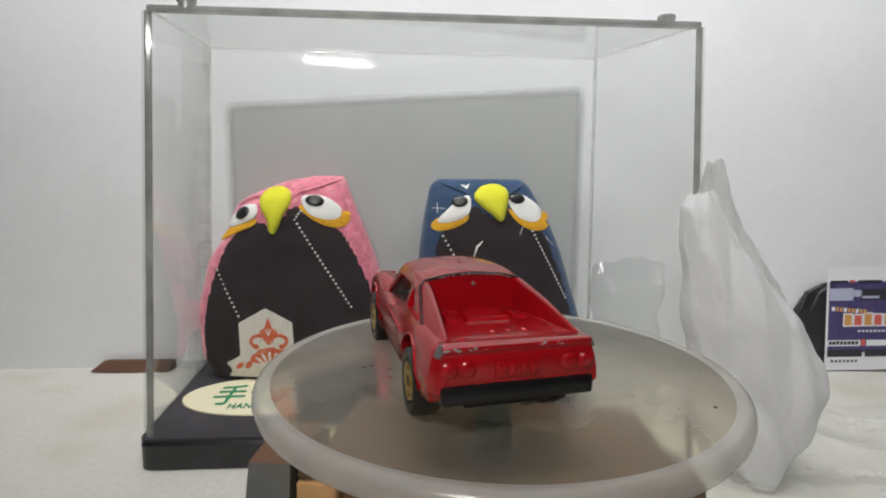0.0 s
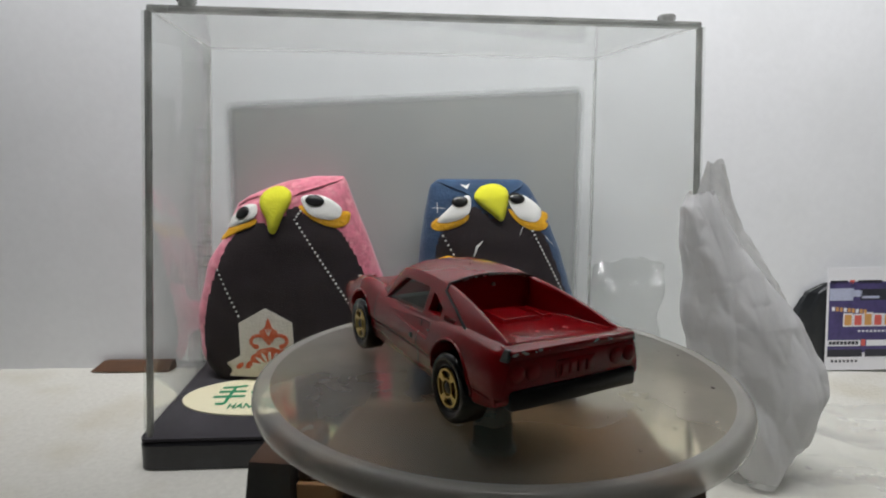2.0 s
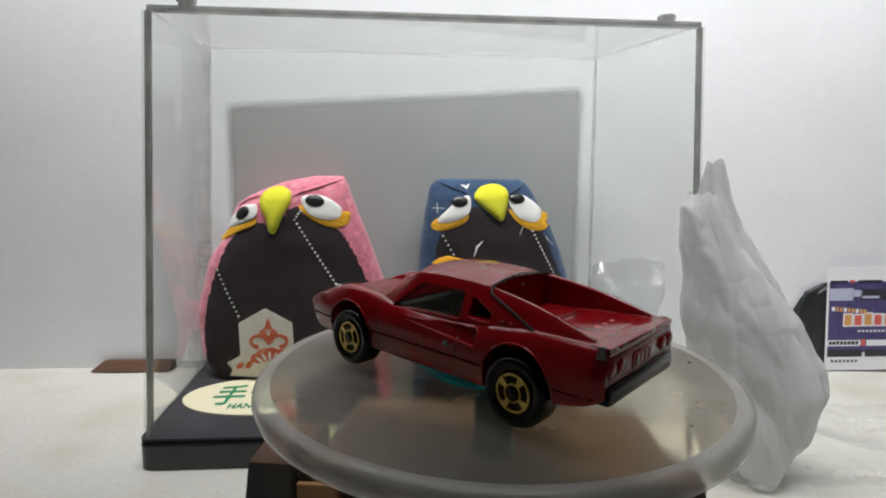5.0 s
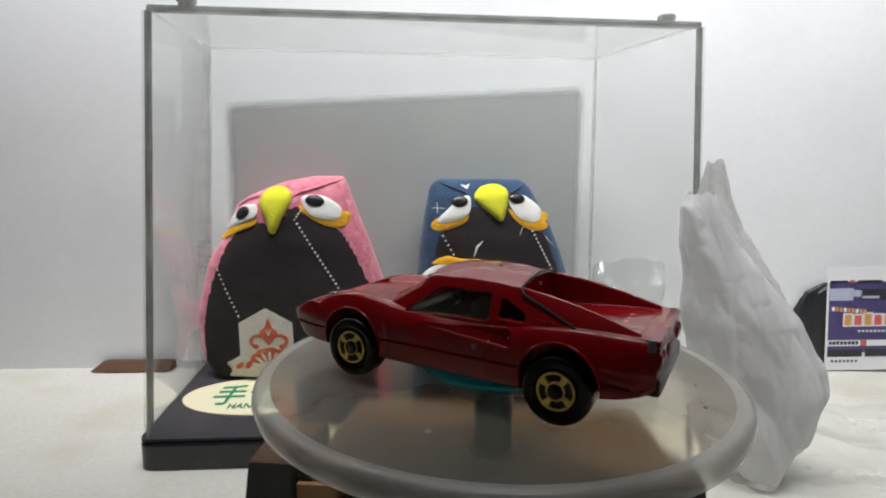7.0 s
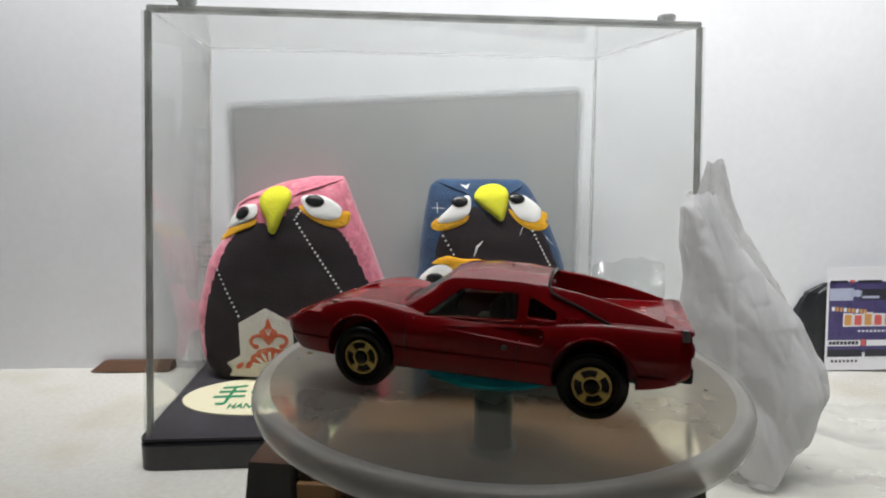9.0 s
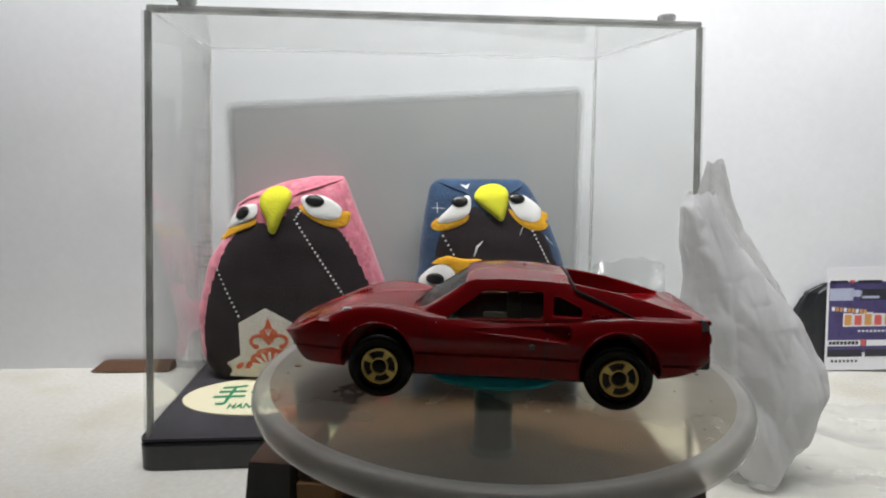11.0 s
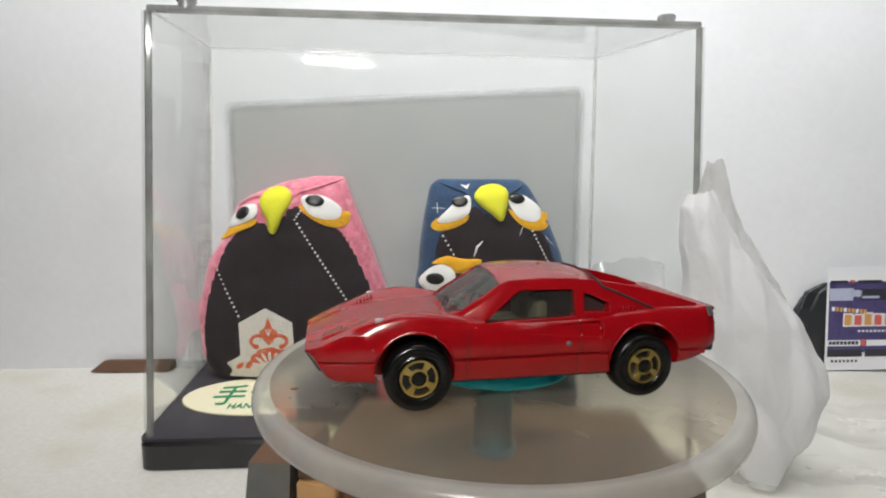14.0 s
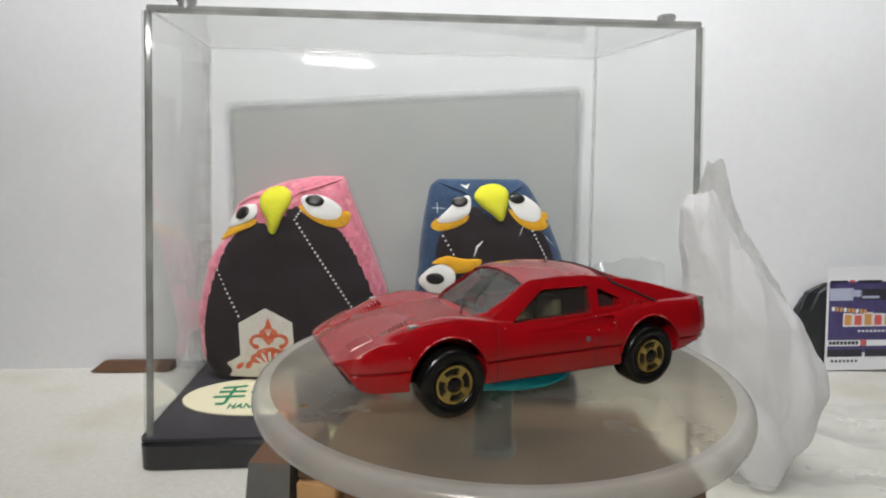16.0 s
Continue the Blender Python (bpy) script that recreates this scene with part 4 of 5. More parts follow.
def toy_car():
    car = tagged(empty("toy_car"), "small red diecast toy sports car with chipped paint and gold wheels", "toy car")
    cut = []
    for x in AXLES:
        ax, az, ar = ARCH[x]
        for s in (-1, 1):
            b = bmesh.new()
            add_lathe(b, [(ar, 0.7 * s), (ar, 1.6 * s)], 48, axis="y", centre=(ax, 0, az))
            bmesh.ops.recalc_face_normals(b, faces=b.faces)
            cut.append(b)
            cut.append(box_bm(ax - ar + 0.02, ax + ar - 0.02, min(0.7 * s, 1.6 * s), max(0.7 * s, 1.6 * s), 0.2, az))
    cut.append(cabin_hollow())
    cut.append(screen_cutter())
    for s in (-1, 1):
        cut.append(prism(SIDE_WINDOW, 0.7 * s, 1.4 * s))
        cut.append(prism(QUARTER, 0.83 * s, 1.4 * s))
        cut.append(side_scoop(s))
        # slit between the roof and the rear deck
        slit = bmesh.new()
        add_tube(slit, joint_line(s), [0.03, 0.03, 0.034, 0.034, 0.026, 0.014], 6)
        bmesh.ops.recalc_face_normals(slit, faces=slit.faces)
        cut.append(slit)
    bm = boolean(lower_body(), [loft([(x, [(0, 1.2)] + h) for x, h in CAB])] + fins(), "UNION")
    bm = boolean(bm, cut)
    part("body", bm, RED, car, "red enamelled metal body with worn edges", sharp=32)
    part("chassis", box_bm(-2.3, 2.4, -0.95, 0.95, 0.39, 0.5, bevel=0.04), BLACK, car, "black plastic underside")
    part("chassis", box_bm(-3.12, 3.0, -0.68, 0.68, 0.52, 0.7, bevel=0.04), BLACK, car, "black plastic underside")
    for s in (-1, 1):
        b = bmesh.new()
        add_box(b, -0.25, 0.3, s * 0.45 - 0.28, s * 0.45 + 0.28, 0.955, 1.15, bevel=0.06)
        add_box(b, 0.22, 0.44, s * 0.45 - 0.26, s * 0.45 + 0.26, 1.0, 1.68, bevel=0.08)
        part("car_seat", b, CABIN, car, "pale moulded plastic seat")
    part("dashboard", box_bm(-1.0, -0.72, -0.86, 0.86, 1.0, 1.42, bevel=0.07), CABINDARK, car, "dark moulded dashboard")
    b = bmesh.new()
    add_tube(b, [(-0.6 + 0.06 * math.sin(q), 0.42 + 0.19 * math.cos(q), 1.42 + 0.18 * math.sin(q)) for q in (2 * math.pi * i / 18 for i in range(18))], 0.025, 6, True)
    part("steering_wheel", b, CABINDARK, car, "dark steering wheel")
    part("axle", strip([(AXLES[0], -1.15, 0.62), (AXLES[0], 1.15, 0.62)], 0.05, 0), SILVER, car)
    part("axle", strip([(AXLES[1], -1.15, 0.62), (AXLES[1], 1.15, 0.62)], 0.05, 0), SILVER, car)
    for x in AXLES:
        for s in (-1, 1):
            wheel(car, x, s)
            # lip of the wheel arch, its crest worn to bare metal
            ax, az, ar = ARCH[x]
            pts = []
            for i in range(37):
                a = radians(2 + 176 * i / 36)
                px, pz = ax + (ar + 0.012) * math.cos(a), az + (ar + 0.012) * math.sin(a)
                pts.append((px, s * ((side_y(px, pz) if pz > 0.9 else HW(px) - 0.035) + 0.004), pz))
            b = bmesh.new()
            add_tube(b, pts, 0.02, 6)
            part("arch_lip", b, RED, car, "rounded wheel arch lip")
            b = bmesh.new()
            add_tube(b, [Vector(p) + Vector((0, s * 0.006, 0.009)) for p in pts[11:30]], [0.004] + [0.011 + 0.006 * noise.noise(Vector((q * 0.7, x, s))) for q in range(17)] + [0.004], 6)
            part("arch_wear", b, WORN, car, "worn bare metal crest of the arch")
    # glazing
    part("windscreen", skin_patch(-1.4, -0.5, 2.95, 5, -0.03, 14, 6, True), GLASS, car, "smoky clear plastic windscreen")
    for s in (-1, 1):
        for nm, poly in (("side_window", SIDE_WINDOW), ("quarter_window", QUARTER)):
            b = bmesh.new()
            cx, cz = sum(p[0] for p in poly) / len(poly), sum(p[1] for p in poly) / len(poly)
            vs = [b.verts.new((cx + (x - cx) * 1.03, s * (1.105 - (z - 1.46) * 0.36 - (0.045 if nm == "side_window" else 0.15)), cz + (z - cz) * 1.04)) for x, z in poly]
            b.faces.new(vs)
            part(nm, b, GLASS if nm == "side_window" else GROOVE, car, "smoky plastic side window" if nm == "side_window" else "dark quarter window opening")
        # wiper, door seams, sill line, handle, grille of the quarter
        for x in (0.8, -1.12):
            zz = [0.56, 0.8, 0.92, 1.0, 1.15, 1.3, 1.4, 1.46] if x < 0 else [0.56, 0.8, 0.92, 1.0, 1.12, 1.16, 1.42, 1.47]
            part("door_seam", strip([(x, s * ((side_y(x, z) if z > 0.9 else HW(x) - 0.05) - (0.06 if x > 0 and 1.14 < z < 1.4 else 0)), z) for z in zz], 0.006, 0), GROOVE, car)
        part("lock", door_lock(s), DULL, car, "worn metal door lock")
        # Dark tube laid in the slit: its shade is painted, the cut alone stays red.
        part("roof_joint", strip([(x, y * 0.99, z - 0.012) for x, y, z in joint_line(s)], 0.025, 0), GROOVE, car, "dark joint behind the roof")
        part("headlamp_cover", lamp_cover(s), RED, car, "raised pop-up headlamp cover")
        part("marker_lamp", box_bm(-2.58, -2.42, s * 1.04 - 0.05, s * 1.04 + 0.05, 1.47, 1.548, bevel=0.025), SILVER, car, "chipped silver marker lamp")
        b = bmesh.new()
        for i in range(5):
            add_box(b, 1.55 + 0.07 * i, 1.58 + 0.07 * i, s * 1.09 - 0.03, s * 1.09 + 0.03, 1.55, 1.63, bevel=0.008)
        part("side_vent", b, RED, car, "row of side vent ribs")
        for k in (0, 1):
            b = bmesh.new()
            add_lathe(b, [(0.125, 3.34), (0.125, 3.4), (0.1, 3.425), (0.05, 3.435), (0.02, 3.436)], 24, axis="x", centre=(0, s * (0.75 + 0.265 * k), 1.27))
            part("tail_lamp", b, RED, car, "round embossed red tail lamp")
        b = bmesh.new()
        add_hull(b, [(3.22, s * 1.1), (3.35, s * 1.08), (3.355, s * 1.17), (3.24, s * 1.2)], [(3.24, s * 1.08), (3.32, s * 1.06), (3.325, s * 1.11), (3.25, s * 1.13)], 1.44, 1.592)
        part("corner_chip", b, DULL, car, "bare metal corner where paint has chipped")
        # groove round the rear bumper's corner and the lower valance
        b = bmesh.new()
        add_box(b, 3.02, 3.2, s * 1.19 - 0.05, s * 1.19 + 0.05, 0.76, 1.04, bevel=0.04)
        part("rear_valance", b, RED, car, "rounded red lower corner")
    # nose
    b = bmesh.new()
    lo, hi = [(-3.44, -0.9), (-3.1, -0.9), (-3.1, 0.9), (-3.44, 0.9)], [(-3.645, -0.82), (-3.3, -0.95), (-3.3, 0.95), (-3.645, 0.82)]
    add_hull(b, lo, hi, 0.7, 0.985)
    part("grille", b, BLACK, car, "black slanted front grille")
    for s in (-1, 1):
        b = bmesh.new()
        add_hull(b, [(-3.53, s * 0.62), (-3.4, s * 0.62), (-3.4, s * 0.86), (-3.49, s * 0.82)], [(-3.6, s * 0.62), (-3.45, s * 0.62), (-3.45, s * 0.84), (-3.56, s * 0.79)], 0.86, 0.95)
        part("front_lamp", b, LAMPCLEAR, car, "cream front lamp")
    for s in (-1, 1):
        for i in range(8):
            x = -2.98 + 0.065 * i
            b = bmesh.new()
            zt = ZS(x)
            add_box(b, x, x + 0.04, min(s * 0.66, s * 0.9), max(s * 0.66, s * 0.9), zt - 0.06, zt - 0.008, bevel=0.012)
            part("bonnet_louvre", b, RED, car)
    part("wiper", strip([(-1.44, -0.45, 1.53), (-1.3, -0.2, 1.625), (-1.22, -0.12, 1.675)], 0.016, 0), BLACK, car, "moulded wiper")
    # tail: bumper, plate, deck panels
    part("rear_bumper", box_bm(3.0, 3.44, -1.13, 1.13, 0.77, 1.05, bevel=0.06), BLACK, car, "black plastic rear bumper")
    part("tail_panel", box_bm(3.34, 3.39, -1.1, 1.1, 1.08, 1.46, bevel=0.018), RED, car, "recessed tail panel")
    part("number_plate", box_bm(3.37, 3.415, -0.36, 0.32, 1.12, 1.37, bevel=0.02), RED, car, "embossed red plate panel")
    b = bmesh.new()
    for i in range(4):
        add_box(b, 3.41, 3.432, -0.3 + 0.15 * i, -0.19 + 0.15 * i, 1.16, 1.33, bevel=0.006)
    part("plate_bars", b, RED, car, "raised plain bars on the plate")
    part("tail_spoiler", box_bm(3.06, 3.41, -1.1, 1.1, 1.495, 1.59, bevel=0.035), RED, car, "tail lip")
    b = bmesh.new()
    add_hull(b, [(1.4, -0.36), (2.2, -0.42), (2.2, 0.42), (1.4, 0.36)], [(1.45, -0.3), (2.08, -0.34), (2.08, 0.34), (1.45, 0.3)], 1.45, 1.6)
    part("engine_cover", b, RED, car, "raised engine cover")
    for s in (-1, 1):
        b = bmesh.new()
        add_hull(b, [(1.35, s * 0.46), (2.05, s * 0.48), (2.05, s * 0.7), (1.35, s * 0.64)], [(1.38, s * 0.48), (2.0, s * 0.5), (2.0, s * 0.67), (1.38, s * 0.62)], 1.44, 1.565)
        part("deck_panel", b, RED, car, "raised side panel of the deck")
    b = bmesh.new()
    for i in range(9):
        add_box(b, 2.7, 2.79, -0.38 + 0.085 * i, -0.32 + 0.085 * i, 1.5, 1.555 + 0.01 * (i % 3), bevel=0.012)
    part("deck_badge", b, WORN, car, "raised badge bar")
    b = bmesh.new()
    rnd = random.Random(9)
    for i in range(26):
        y = rnd.uniform(-0.72, 0.72)
        z = float(np.interp(abs(y), [0, 0.46, 0.82], [2.147, 2.123, 2.05]))
        add_box(b, 1.2, 1.245, y - rnd.uniform(0.01, 0.07), y + rnd.uniform(0.01, 0.07), z - 0.02, z + 0.006, bevel=0.004)
    part("paint_chips", b, SILVER, car, "bare metal chips along the roof edge")
    b = bmesh.new()
    for i in range(16):
        y, w = rnd.choice((rnd.uniform(-1.0, 1.0), rnd.uniform(0.3, 0.75), rnd.uniform(-1.08, -0.85))), rnd.uniform(0.008, 0.04)
        bmesh.ops.create_icosphere(b, subdivisions=1, radius=1.0, matrix=Matrix.Translation((3.405, y, 1.565 - rnd.uniform(0, 0.03))) @ Matrix.Rotation(rnd.uniform(-0.5, 0.5), 4, "X") @ Matrix.Diagonal((0.012, w * 1.3, w * 0.55, 1)))
    part("paint_chips", b, SILVER, car, "bare metal chips along the tail")
    b = bmesh.new()
    for s in (-1, 1):
        for x, z in ((0.84, 1.2), (0.84, 1.42), (1.5, 1.52), (-2.62, 1.1), (-0.98, 1.38), (1.18, 1.3)):
            bmesh.ops.create_icosphere(b, subdivisions=1, radius=0.013, matrix=Matrix.Translation((x, s * (side_y(x, z) - 0.008), z)))
    tagged(part("paint_specks", b, SILVER, car, "small bare specks on the sides"), kind="stuff")
    b = bmesh.new()
    add_lathe(b, [(0.035, 1.2), (0.035, 1.25), (0.02, 1.255)], 12, axis="x", centre=(0, 0.02, 1.97))
    part("rivet", b, SILVER, car, "small bare rivet")
    b = bmesh.new()
    bmesh.ops.create_icosphere(b, subdivisions=2, radius=0.03)
    bmesh.ops.translate(b, vec=(0.5, 0, 2.215), verts=b.verts)
    part("roof_dot", b, GROOVE, car)
    return car


def door_lock(s):
    b = bmesh.new()
    add_lathe(b, [(0.045, 1.2 * s), (0.045, 1.255 * s), (0.03, 1.265 * s)], 14, axis="y", centre=(0.6, 0, 1.07))
    return b


def lamp_cover(s):
    b = bmesh.new()
    x0, x1 = -3.42, -3.05
    add_hull(b, [(x0, s * 0.5), (x1, s * 0.5), (x1, s * 0.88), (x0, s * 0.84)], [(x0 + 0.03, s * 0.53), (x1 - 0.03, s * 0.53), (x1 - 0.03, s * 0.85), (x0 + 0.03, s * 0.81)], 0, 0.05)
    for v in b.verts:
        v.co.z += (0.5 * ZS(v.co.x) + 0.5 * ZC(v.co.x) - 0.025)
    return b


CAR = toy_car()


# ---------------------------------------------------------------- bags, leaflet and clutter on the table
def crumpled(name, label, mats, rings, seed, rough, category, n=72, sharp=180):
    """A standing crumpled bag from rings (z, centre x, centre y, half width, half depth)."""
    bm = bmesh.new()
    zs = [r[0] for r in rings]
    rows, K = [], 90
    for k in range(K + 1):
        z = zs[0] + (zs[-1] - zs[0]) * k / K
        cx, cy, a, d = (float(np.interp(z, zs, [r[q] for r in rings])) for q in (1, 2, 3, 4))
        ring = []
        for i in range(n):
            t = 2 * math.pi * i / n
            p = Vector((cx + a * math.cos(t), cy + d * math.sin(t), z))
            q = Vector((math.cos(t) * 1.6, math.sin(t) * 1.6, z * 0.3)) + Vector((seed, 0, 0))
            f = 0.55 * (1 - abs(noise.noise(q * 1.4)) * 2) + 0.3 * (1 - 2 * abs(noise.noise(q * 3.1 + Vector((0, 0, z * 0.3))))) + 0.15 * noise.noise(q * 7) + 0.3 * (0.4 - abs(noise.noise(Vector((p.x * 0.9, p.y * 0.9, p.z * 0.8 + seed)))))
            s = 1 + rough * (f - 0.3)
            ring.append(bm.verts.new((cx + (p.x - cx) * s, cy + (p.y - cy) * s, z)))
        rows.append(ring)
    for a, b in zip(rows, rows[1:]):
        for i in range(n):
            j = (i + 1) % n
            bm.faces.new((a[i], a[j], b[j], b[i]))
    bm.faces.new(rows[0][::-1])
    bm.faces.new(rows[-1])
    return tagged(part(name, bm, mats, sharp=sharp), label, category)


def bag_sheet(name, rows, back, seed, deep, mat, parent, n=170, K=190):
    """A gathered film: folds run down from the top, with sharp creases between flat facets and a ragged top edge."""
    bm = bmesh.new()
    zs = [r[0] for r in rows]
    grid = []
    for k in range(K + 1):
        h = k / K
        z0 = zs[0] + (zs[-1] - zs[0]) * h
        x0, x1, d = (float(np.interp(z0, zs, [r[q] for r in rows])) for q in (1, 2, 3))
        ring = []
        for i in range(n):
            t = 2 * math.pi * i / n
            c, s = math.cos(t), math.sin(t)
            u = (x0 + x1) / 2 + (x1 - x0) / 2 * c
            slant = u + 0.28 * z0
            f1 = noise.voronoi(Vector((slant * 0.6 + seed, z0 * 0.2, s * 0.6)))[0]
            f2 = noise.voronoi(Vector((slant * 1.7, z0 * 0.55 + seed, s)))[0]
            f3 = noise.voronoi(Vector((u * 2.6 + seed, z0 * 2.0, s * 2)))[0]
            fold = 0.7 * min(f1[1] - f1[0], 0.7) + 0.22 * min(f2[1] - f2[0], 0.6) + 0.06 * min(f3[1] - f3[0], 0.5) + 0.22 * noise.noise(Vector((slant * 0.8, z0 * 0.2, seed + s)))
            puff = deep * fold
            edge = abs(c) ** 6
            y = back + d * s + math.copysign(puff, s) * min(1, abs(s) * 2.5)
            x = u + (0.16 * noise.noise(Vector((z0 * 0.6, seed, c))) + 0.03 * noise.noise(Vector((z0 * 2.7, seed, c)))) * (0.4 + edge)
            z = z0 + 0.3 * h ** 10 * noise.noise(Vector((c * 2.2, s, seed))) * (0.4 + 0.6 * abs(c))
            ring.append(bm.verts.new((x, y, max(z, -5.97))))
        grid.append(ring)
    for a, b in zip(grid, grid[1:]):
        for i in range(n):
            j = (i + 1) % n
            bm.faces.new((a[i], a[j], b[j], b[i]))
    bm.faces.new(grid[0][::-1])
    ob = part(name, bm, mat, parent, sharp=180)
    ob.matrix_parent_inverse = cm(9, 7, -6).inverted()
    return ob


bag = tagged(empty("white_bag", cm(9, 7, -6)), "crumpled white plastic bag standing beside the display case", "plastic bag")
BODY = [(-5.95, 8.0, 9.0, 0.7), (-5.3, 7.6, 9.4, 0.9), (-4.5, 7.2, 10.0, 1.0), (-3.6, 6.85, 10.3, 1.05), (-2.9, 6.6, 10.42, 1.05), (-2.0, 6.3, 10.25, 1.0), (-0.75, 6.0, 9.6, 0.9), (0.0, 5.9, 9.0, 0.75), (0.8, 5.84, 8.3, 0.6), (1.6, 5.78, 7.65, 0.45), (2.4, 5.72, 7.2, 0.34), (2.9, 5.7, 6.9, 0.26), (3.3, 5.85, 6.7, 0.12)]
FLAP = [(-1.0, 6.6, 9.7, 0.3), (-0.4, 6.5, 9.4, 0.28), (0.4, 6.4, 9.15, 0.25), (1.2, 6.3, 8.6, 0.22), (2.1, 6.3, 7.85, 0.2), (3.0, 6.3, 7.5, 0.18), (3.7, 6.45, 7.2, 0.14), (4.25, 6.6, 6.95, 0.06)]
bag_sheet("bag_body", BODY, 7.0, 3.0, 0.55, BAGWHITE, bag)
bag_sheet("bag_handle", FLAP, 7.5, 11.0, 0.4, BAGTHIN, bag)


def clear_bag():
    """A flat crinkled pouch that leans inside the case."""
    bm = bmesh.new()
    n = 80
    for side in (0, 1):
        vs = []
        for i in range(n + 1):
            for j in range(n + 1):
                a, c = i / n, j / n
                top = 5.3 + 0.35 * math.sin(math.pi * a) + 0.3 * noise.noise(Vector((a * 5, 3, 0)))
                u, z = 15.1 + 2.9 * a + (0.5 - a) * 0.9 * noise.noise(Vector((c * 4, 1, 0))) + 0.15 * c, 0.03 + top * c
                q = Vector((u * 0.7, z * 0.5, side * 9))
                edge = min(1, 6 * min(a, 1 - a, c * 0.6 + 0.1, 1 - c))
                puff = edge * (0.3 + 0.6 * abs(noise.noise(q)) + 0.45 * (0.5 - abs(noise.noise(q * 2.2))) + 0.3 * (0.5 - abs(noise.noise(q * 4))))
                vs.append(bm.verts.new(in_case(u, -3.0 + 0.1 * c + (puff if side else -puff), z)))
        for i in range(n):
            for j in range(n):
                k = i * (n + 1) + j
                bm.faces.new((vs[k], vs[k + 1], vs[k + n + 2], vs[k + n + 1]))
    ob = tagged(part("clear_bag", bm, POUCH, sharp=180), "crinkled clear plastic bag inside the display case", "plastic bag")
    ob.visible_shadow = False


clear_bag()
crumpled("black_bag", "crumpled black plastic bag against the wall", BAGBLACK,
         [(-5.95, 16.8, 18.32, 1.2, 0.25), (-4.4, 16.7, 18.32, 1.35, 0.28), (-2.9, 16.7, 18.32, 1.3, 0.26), (-2.0, 16.9, 18.34, 1.05, 0.24), (-1.5, 17.3, 18.36, 0.6, 0.14)], 5.0, 0.22, "plastic bag")


def film_sheet():
    bm = bmesh.new()
    nx, ny = 110, 80
    vs = []
    for i in range(nx + 1):
        for j in range(ny + 1):
            u, v = i / nx, j / ny
            x, y = 5.6 + 0.5 * math.sin(3 * v) + 16 * u, 1.5 + 11.5 * v
            q = Vector((x * 0.33, y * 0.33, 0))
            z = -5.88 + 0.55 * max(0, 0.5 - 1.3 * abs(noise.noise(q * 0.7))) + 0.16 * max(0, 0.4 - 1.5 * abs(noise.noise(q * 2.3 + Vector((5, 1, 0))))) + 0.015 * noise.noise(q * 8)
            vs.append(bm.verts.new((x, y, max(z, -5.9))))
    for i in range(nx):
        for j in range(ny):
            a = i * (ny + 1) + j
            bm.faces.new((vs[a], vs[a + 1], vs[a + ny + 2], vs[a + ny + 1]))
    ob = part("plastic_film", bm, WRAP, sharp=180)
    ob.visible_shadow = False
    tagged(ob, "crinkled clear plastic film lying on the table", "plastic film")


film_sheet()


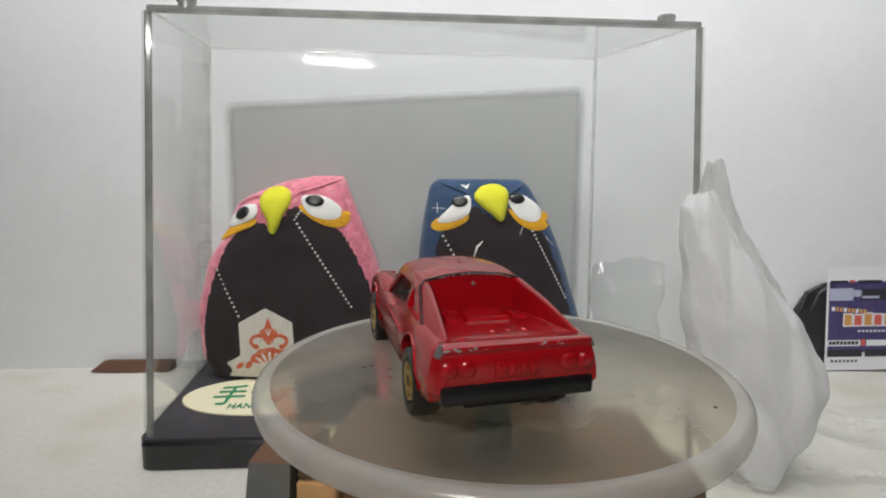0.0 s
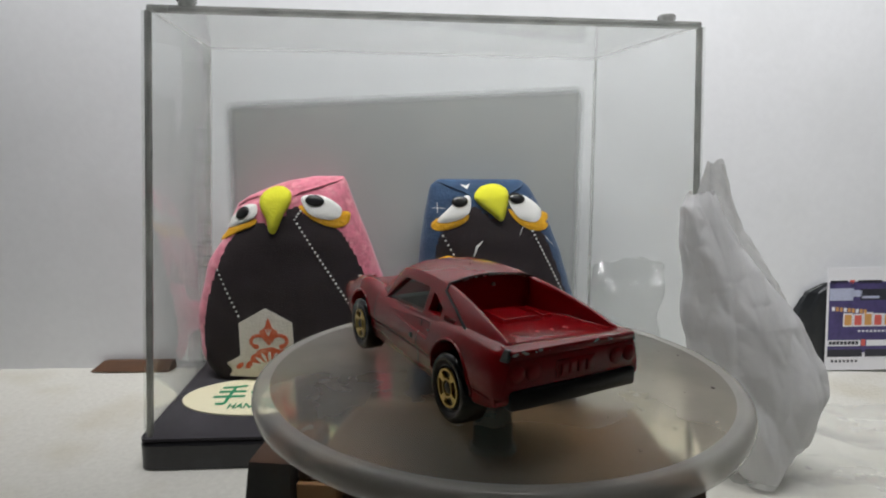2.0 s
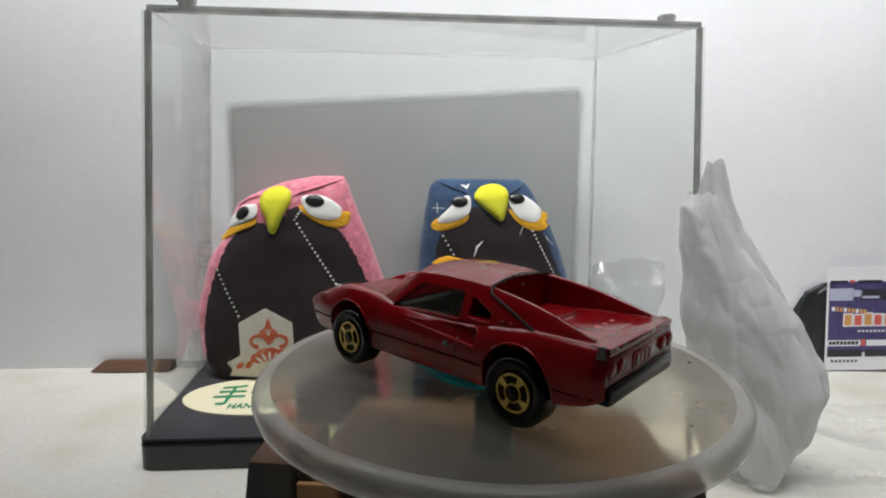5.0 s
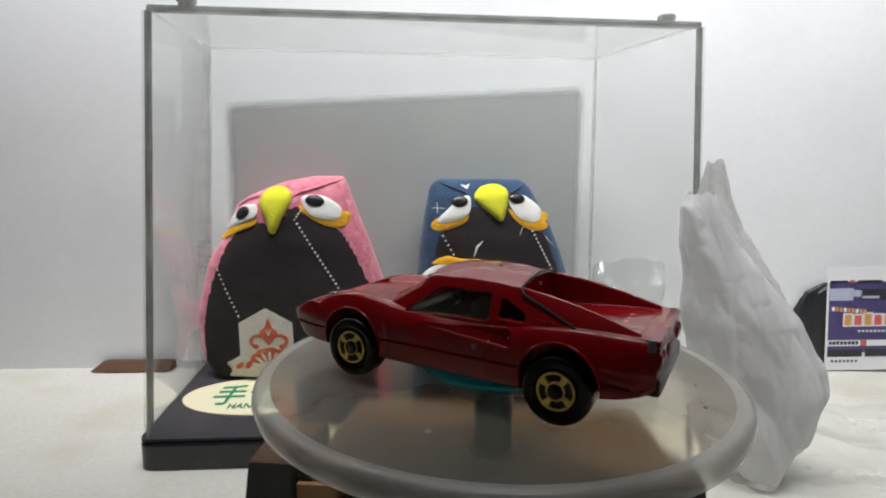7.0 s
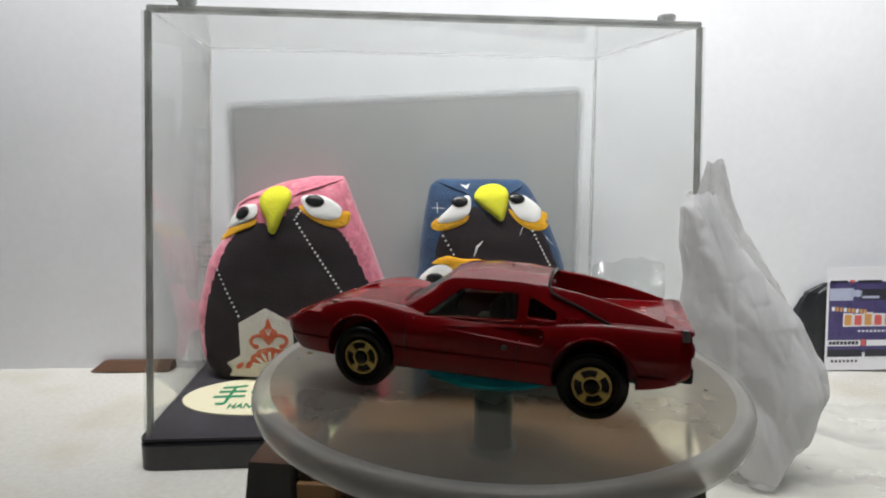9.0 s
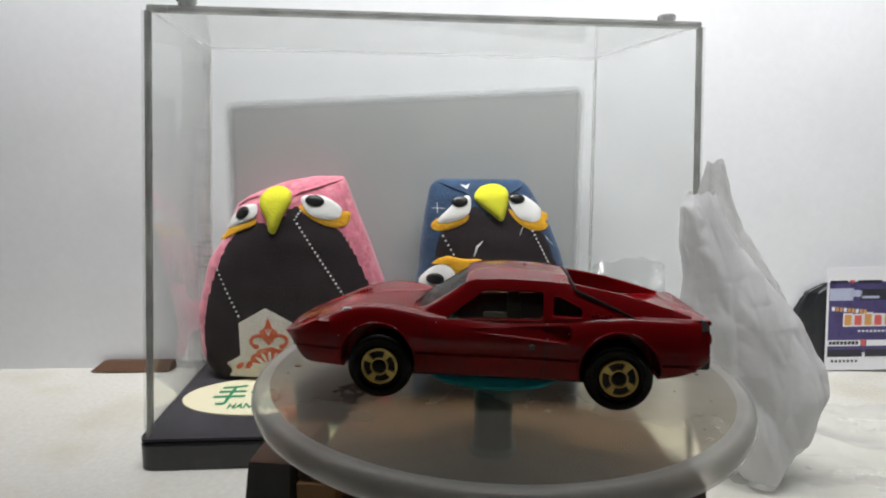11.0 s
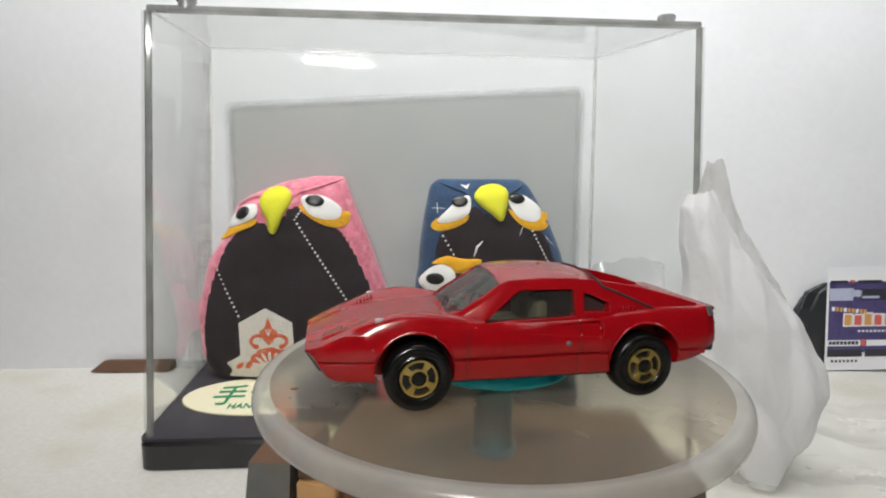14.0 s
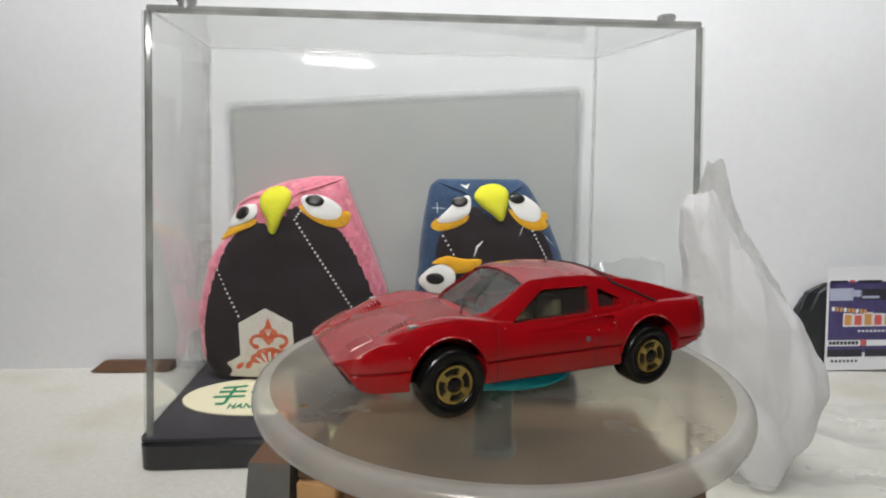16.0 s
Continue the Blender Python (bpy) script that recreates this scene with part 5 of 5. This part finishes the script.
def leaflet():
    """A printed card that leans on the wall, its writing as plain bars."""
    ob = tagged(empty("leaflet", Matrix.Translation((0.1675, 0.1782, -0.0594)) @ Matrix.Rotation(radians(5), 4, "Z") @ Matrix.Rotation(radians(-3), 4, "X") @ Matrix.Rotation(radians(-1.5), 4, "Y")), "printed violet and white leaflet card leaning on the wall", "leaflet")
    W, H = 4.0, 5.25
    part("sheet", box_bm(0, W, -0.01, 0.02, 0, H), PAPER, ob)

    def bar(name, mt, x0, x1, z0, z1, lay=1):
        part(name, box_bm(x0, x1, -0.012 - 0.006 * lay, -0.011, z0 * 0.955, z1 * 0.955), mt, ob)
    bar("picture", PURPLE, 0.1, W - 0.08, 0.95, H - 0.5)
    bar("picture", PALEPRINT, 0.12, 1.3, 3.75, 4.4, 2)
    bar("picture", PALEPRINT, 1.2, 1.75, 3.95, 4.3, 2)
    bar("picture", BLACKPRINT, 1.65, 3.2, 3.75, 4.35, 2)
    bar("bar", PALEPRINT, 1.75, 2.6, 3.85, 3.98, 3)
    bar("bar", BLACKPRINT, 0.15, 1.0, 4.66, 4.82)
    bar("bar", REDPRINT, 1.1, 1.35, 4.66, 4.84)
    bar("bar", BLACKPRINT, 1.5, 2.7, 4.66, 4.82)
    rnd = random.Random(4)
    for i in range(9):
        x = 0.25 + 0.2 * i
        bar("bar", ORANGEPRINT if i % 3 else PAPER, x, x + 0.14, 3.2 - 0.02 * i, 3.42 - 0.02 * i, 3)
    for i in range(5):
        x = 0.9 + 0.5 * i
        h = rnd.uniform(0.55, 0.8)
        bar("bar", PAPER, x - 0.06, x + 0.42, 2.35, 2.45 + h, 2)
        bar("bar", ORANGEPRINT if i % 2 == 0 else REDPRINT, x, x + 0.36, 2.42, 2.38 + h, 3)
    for i in range(8):
        bar("bar", PAPER, 1.6 + 0.2 * i, 1.72 + 0.2 * i, 2.05, 2.15, 2)
    bar("panel", PAPER, 0.1, 1.75, 1.3, 1.62, 2)
    bar("panel", REDPRINT, 1.78, 2.0, 1.3, 1.66, 2)
    bar("panel", PAPER, 2.05, 3.4, 1.3, 1.62, 2)
    for i in range(8):
        bar("bar", BLACKPRINT, 0.16 + 0.19 * i, 0.31 + 0.19 * i, 1.38, 1.56, 3)
    bar("picture", BLACKPRINT, 0.1, 1.85, 0.72, 1.12, 2)
    bar("picture", BLACKPRINT, 2.0, 3.4, 0.72, 1.12, 2)
    bar("panel", PAPER, 0.1, 1.9, 0.3, 0.7, 2)
    for i in range(7):
        bar("bar", BLACKPRINT, 0.3 + 0.2 * i, 0.42 + 0.2 * i, 0.42, 0.56, 3)


leaflet()
b = bmesh.new()
add_hull(b, [(-19.8, 13.2), (-16.0, 13.7), (-16.0, 14.4), (-19.6, 13.9)], [(-19.3, 13.6), (-16.0, 14.0), (-16.0, 14.3), (-19.2, 13.8)], -5.95, -5.48)
tagged(part("brown_strip", b, DARKWOOD), "flat brown wooden strip lying against the wall", "wooden strip")


# ---------------------------------------------------------------- tube lamp above and behind the viewpoint, its swivel added to cut the light
def tube_lamp():
    lamp = tagged(empty("tube_lamp"), "unseen black lamp head with a white tube, its swivel added to cut the light", "lamp")
    b = bmesh.new()
    add_lathe(b, [(0.26, -2.6), (0.3, -2.5), (0.3, 2.5), (0.26, 2.6)], 20, axis="x")
    part("tube", b, TUBE, lamp, "glowing white tube")
    # Added housing: blocks the tube once it is turned away.
    b = bmesh.new()
    n, q = 20, []
    for i in range(n + 1):
        a = radians(-12) + radians(204) * i / n
        q.append([b.verts.new((x, r * math.cos(a), r * math.sin(a))) for x, r in ((-2.9, 0.95), (2.9, 0.95), (2.9, 1.05), (-2.9, 1.05))])
    for u, v in zip(q, q[1:]):
        for k in range(4):
            b.faces.new((u[k], u[(k + 1) % 4], v[(k + 1) % 4], v[k]))
    b.faces.new(q[0])
    b.faces.new(q[-1][::-1])
    part("housing", b, HOUSING, lamp, "added black half-round housing that hides the tube when turned")
    for s in (-1, 1):
        b = bmesh.new()
        add_lathe(b, [(1.04, s * 2.75), (1.04, s * 2.95)], 24, axis="x")
        part("end_cap", b, HOUSING, lamp)
    stand = tagged(empty("lamp_stand", cm(-7.2, -20, -6)), "added black lamp stand on the table, out of view", "lamp stand")
    b = bmesh.new()
    add_lathe(b, [(2.6, 0.06), (2.6, 0.5), (0.6, 0.8), (0.3, 1.0)], 32)
    part("foot", b, HOUSING, stand)
    b = bmesh.new()
    add_tube(b, [(0, 0, 0.8), (0, 0, 21.2), (0.86, 0, 21.2)], 0.2, 10)
    part("pole", b, HOUSING, stand)
    return lamp


LAMP = tube_lamp()
LAMP_AT = (-3.4, -20, 15.2)


# ---------------------------------------------------------------- what moves
TURNS = [(0.0, -69.1), (4.0, -43.1), (9.0, -11.8), (12.8, 10.5), (16.0, 29.2)]
SEAT = Matrix.Translation((-0.0001, -0.0092, 0.0)) @ Matrix.Rotation(radians(0.67), 4, "Y")


def motions():
    walk(DISC, [(t, pose(0, 0, 0, 0, 0, a)) for t, a in TURNS])
    walk(PAD, [(t, pose(0, 0, 0, 0, 0, a)) for t, a in TURNS])
    walk(CAR, [(t, pose(0, 0, 0, 0, 0, a) @ SEAT) for t, a in TURNS])
    # Turning the added housing away stands in for the tube going out.
    walk(LAMP, [(t, cm(*LAMP_AT, a)) for t, a in ((0.0, 50), (0.5, 50), (0.75, 5), (0.95, -40), (1.25, -100), (5.0, -104), (8.0, -104), (11.7, -100), (12.08, -45), (12.35, 5), (12.75, 50), (16.0, 50))])


motions()
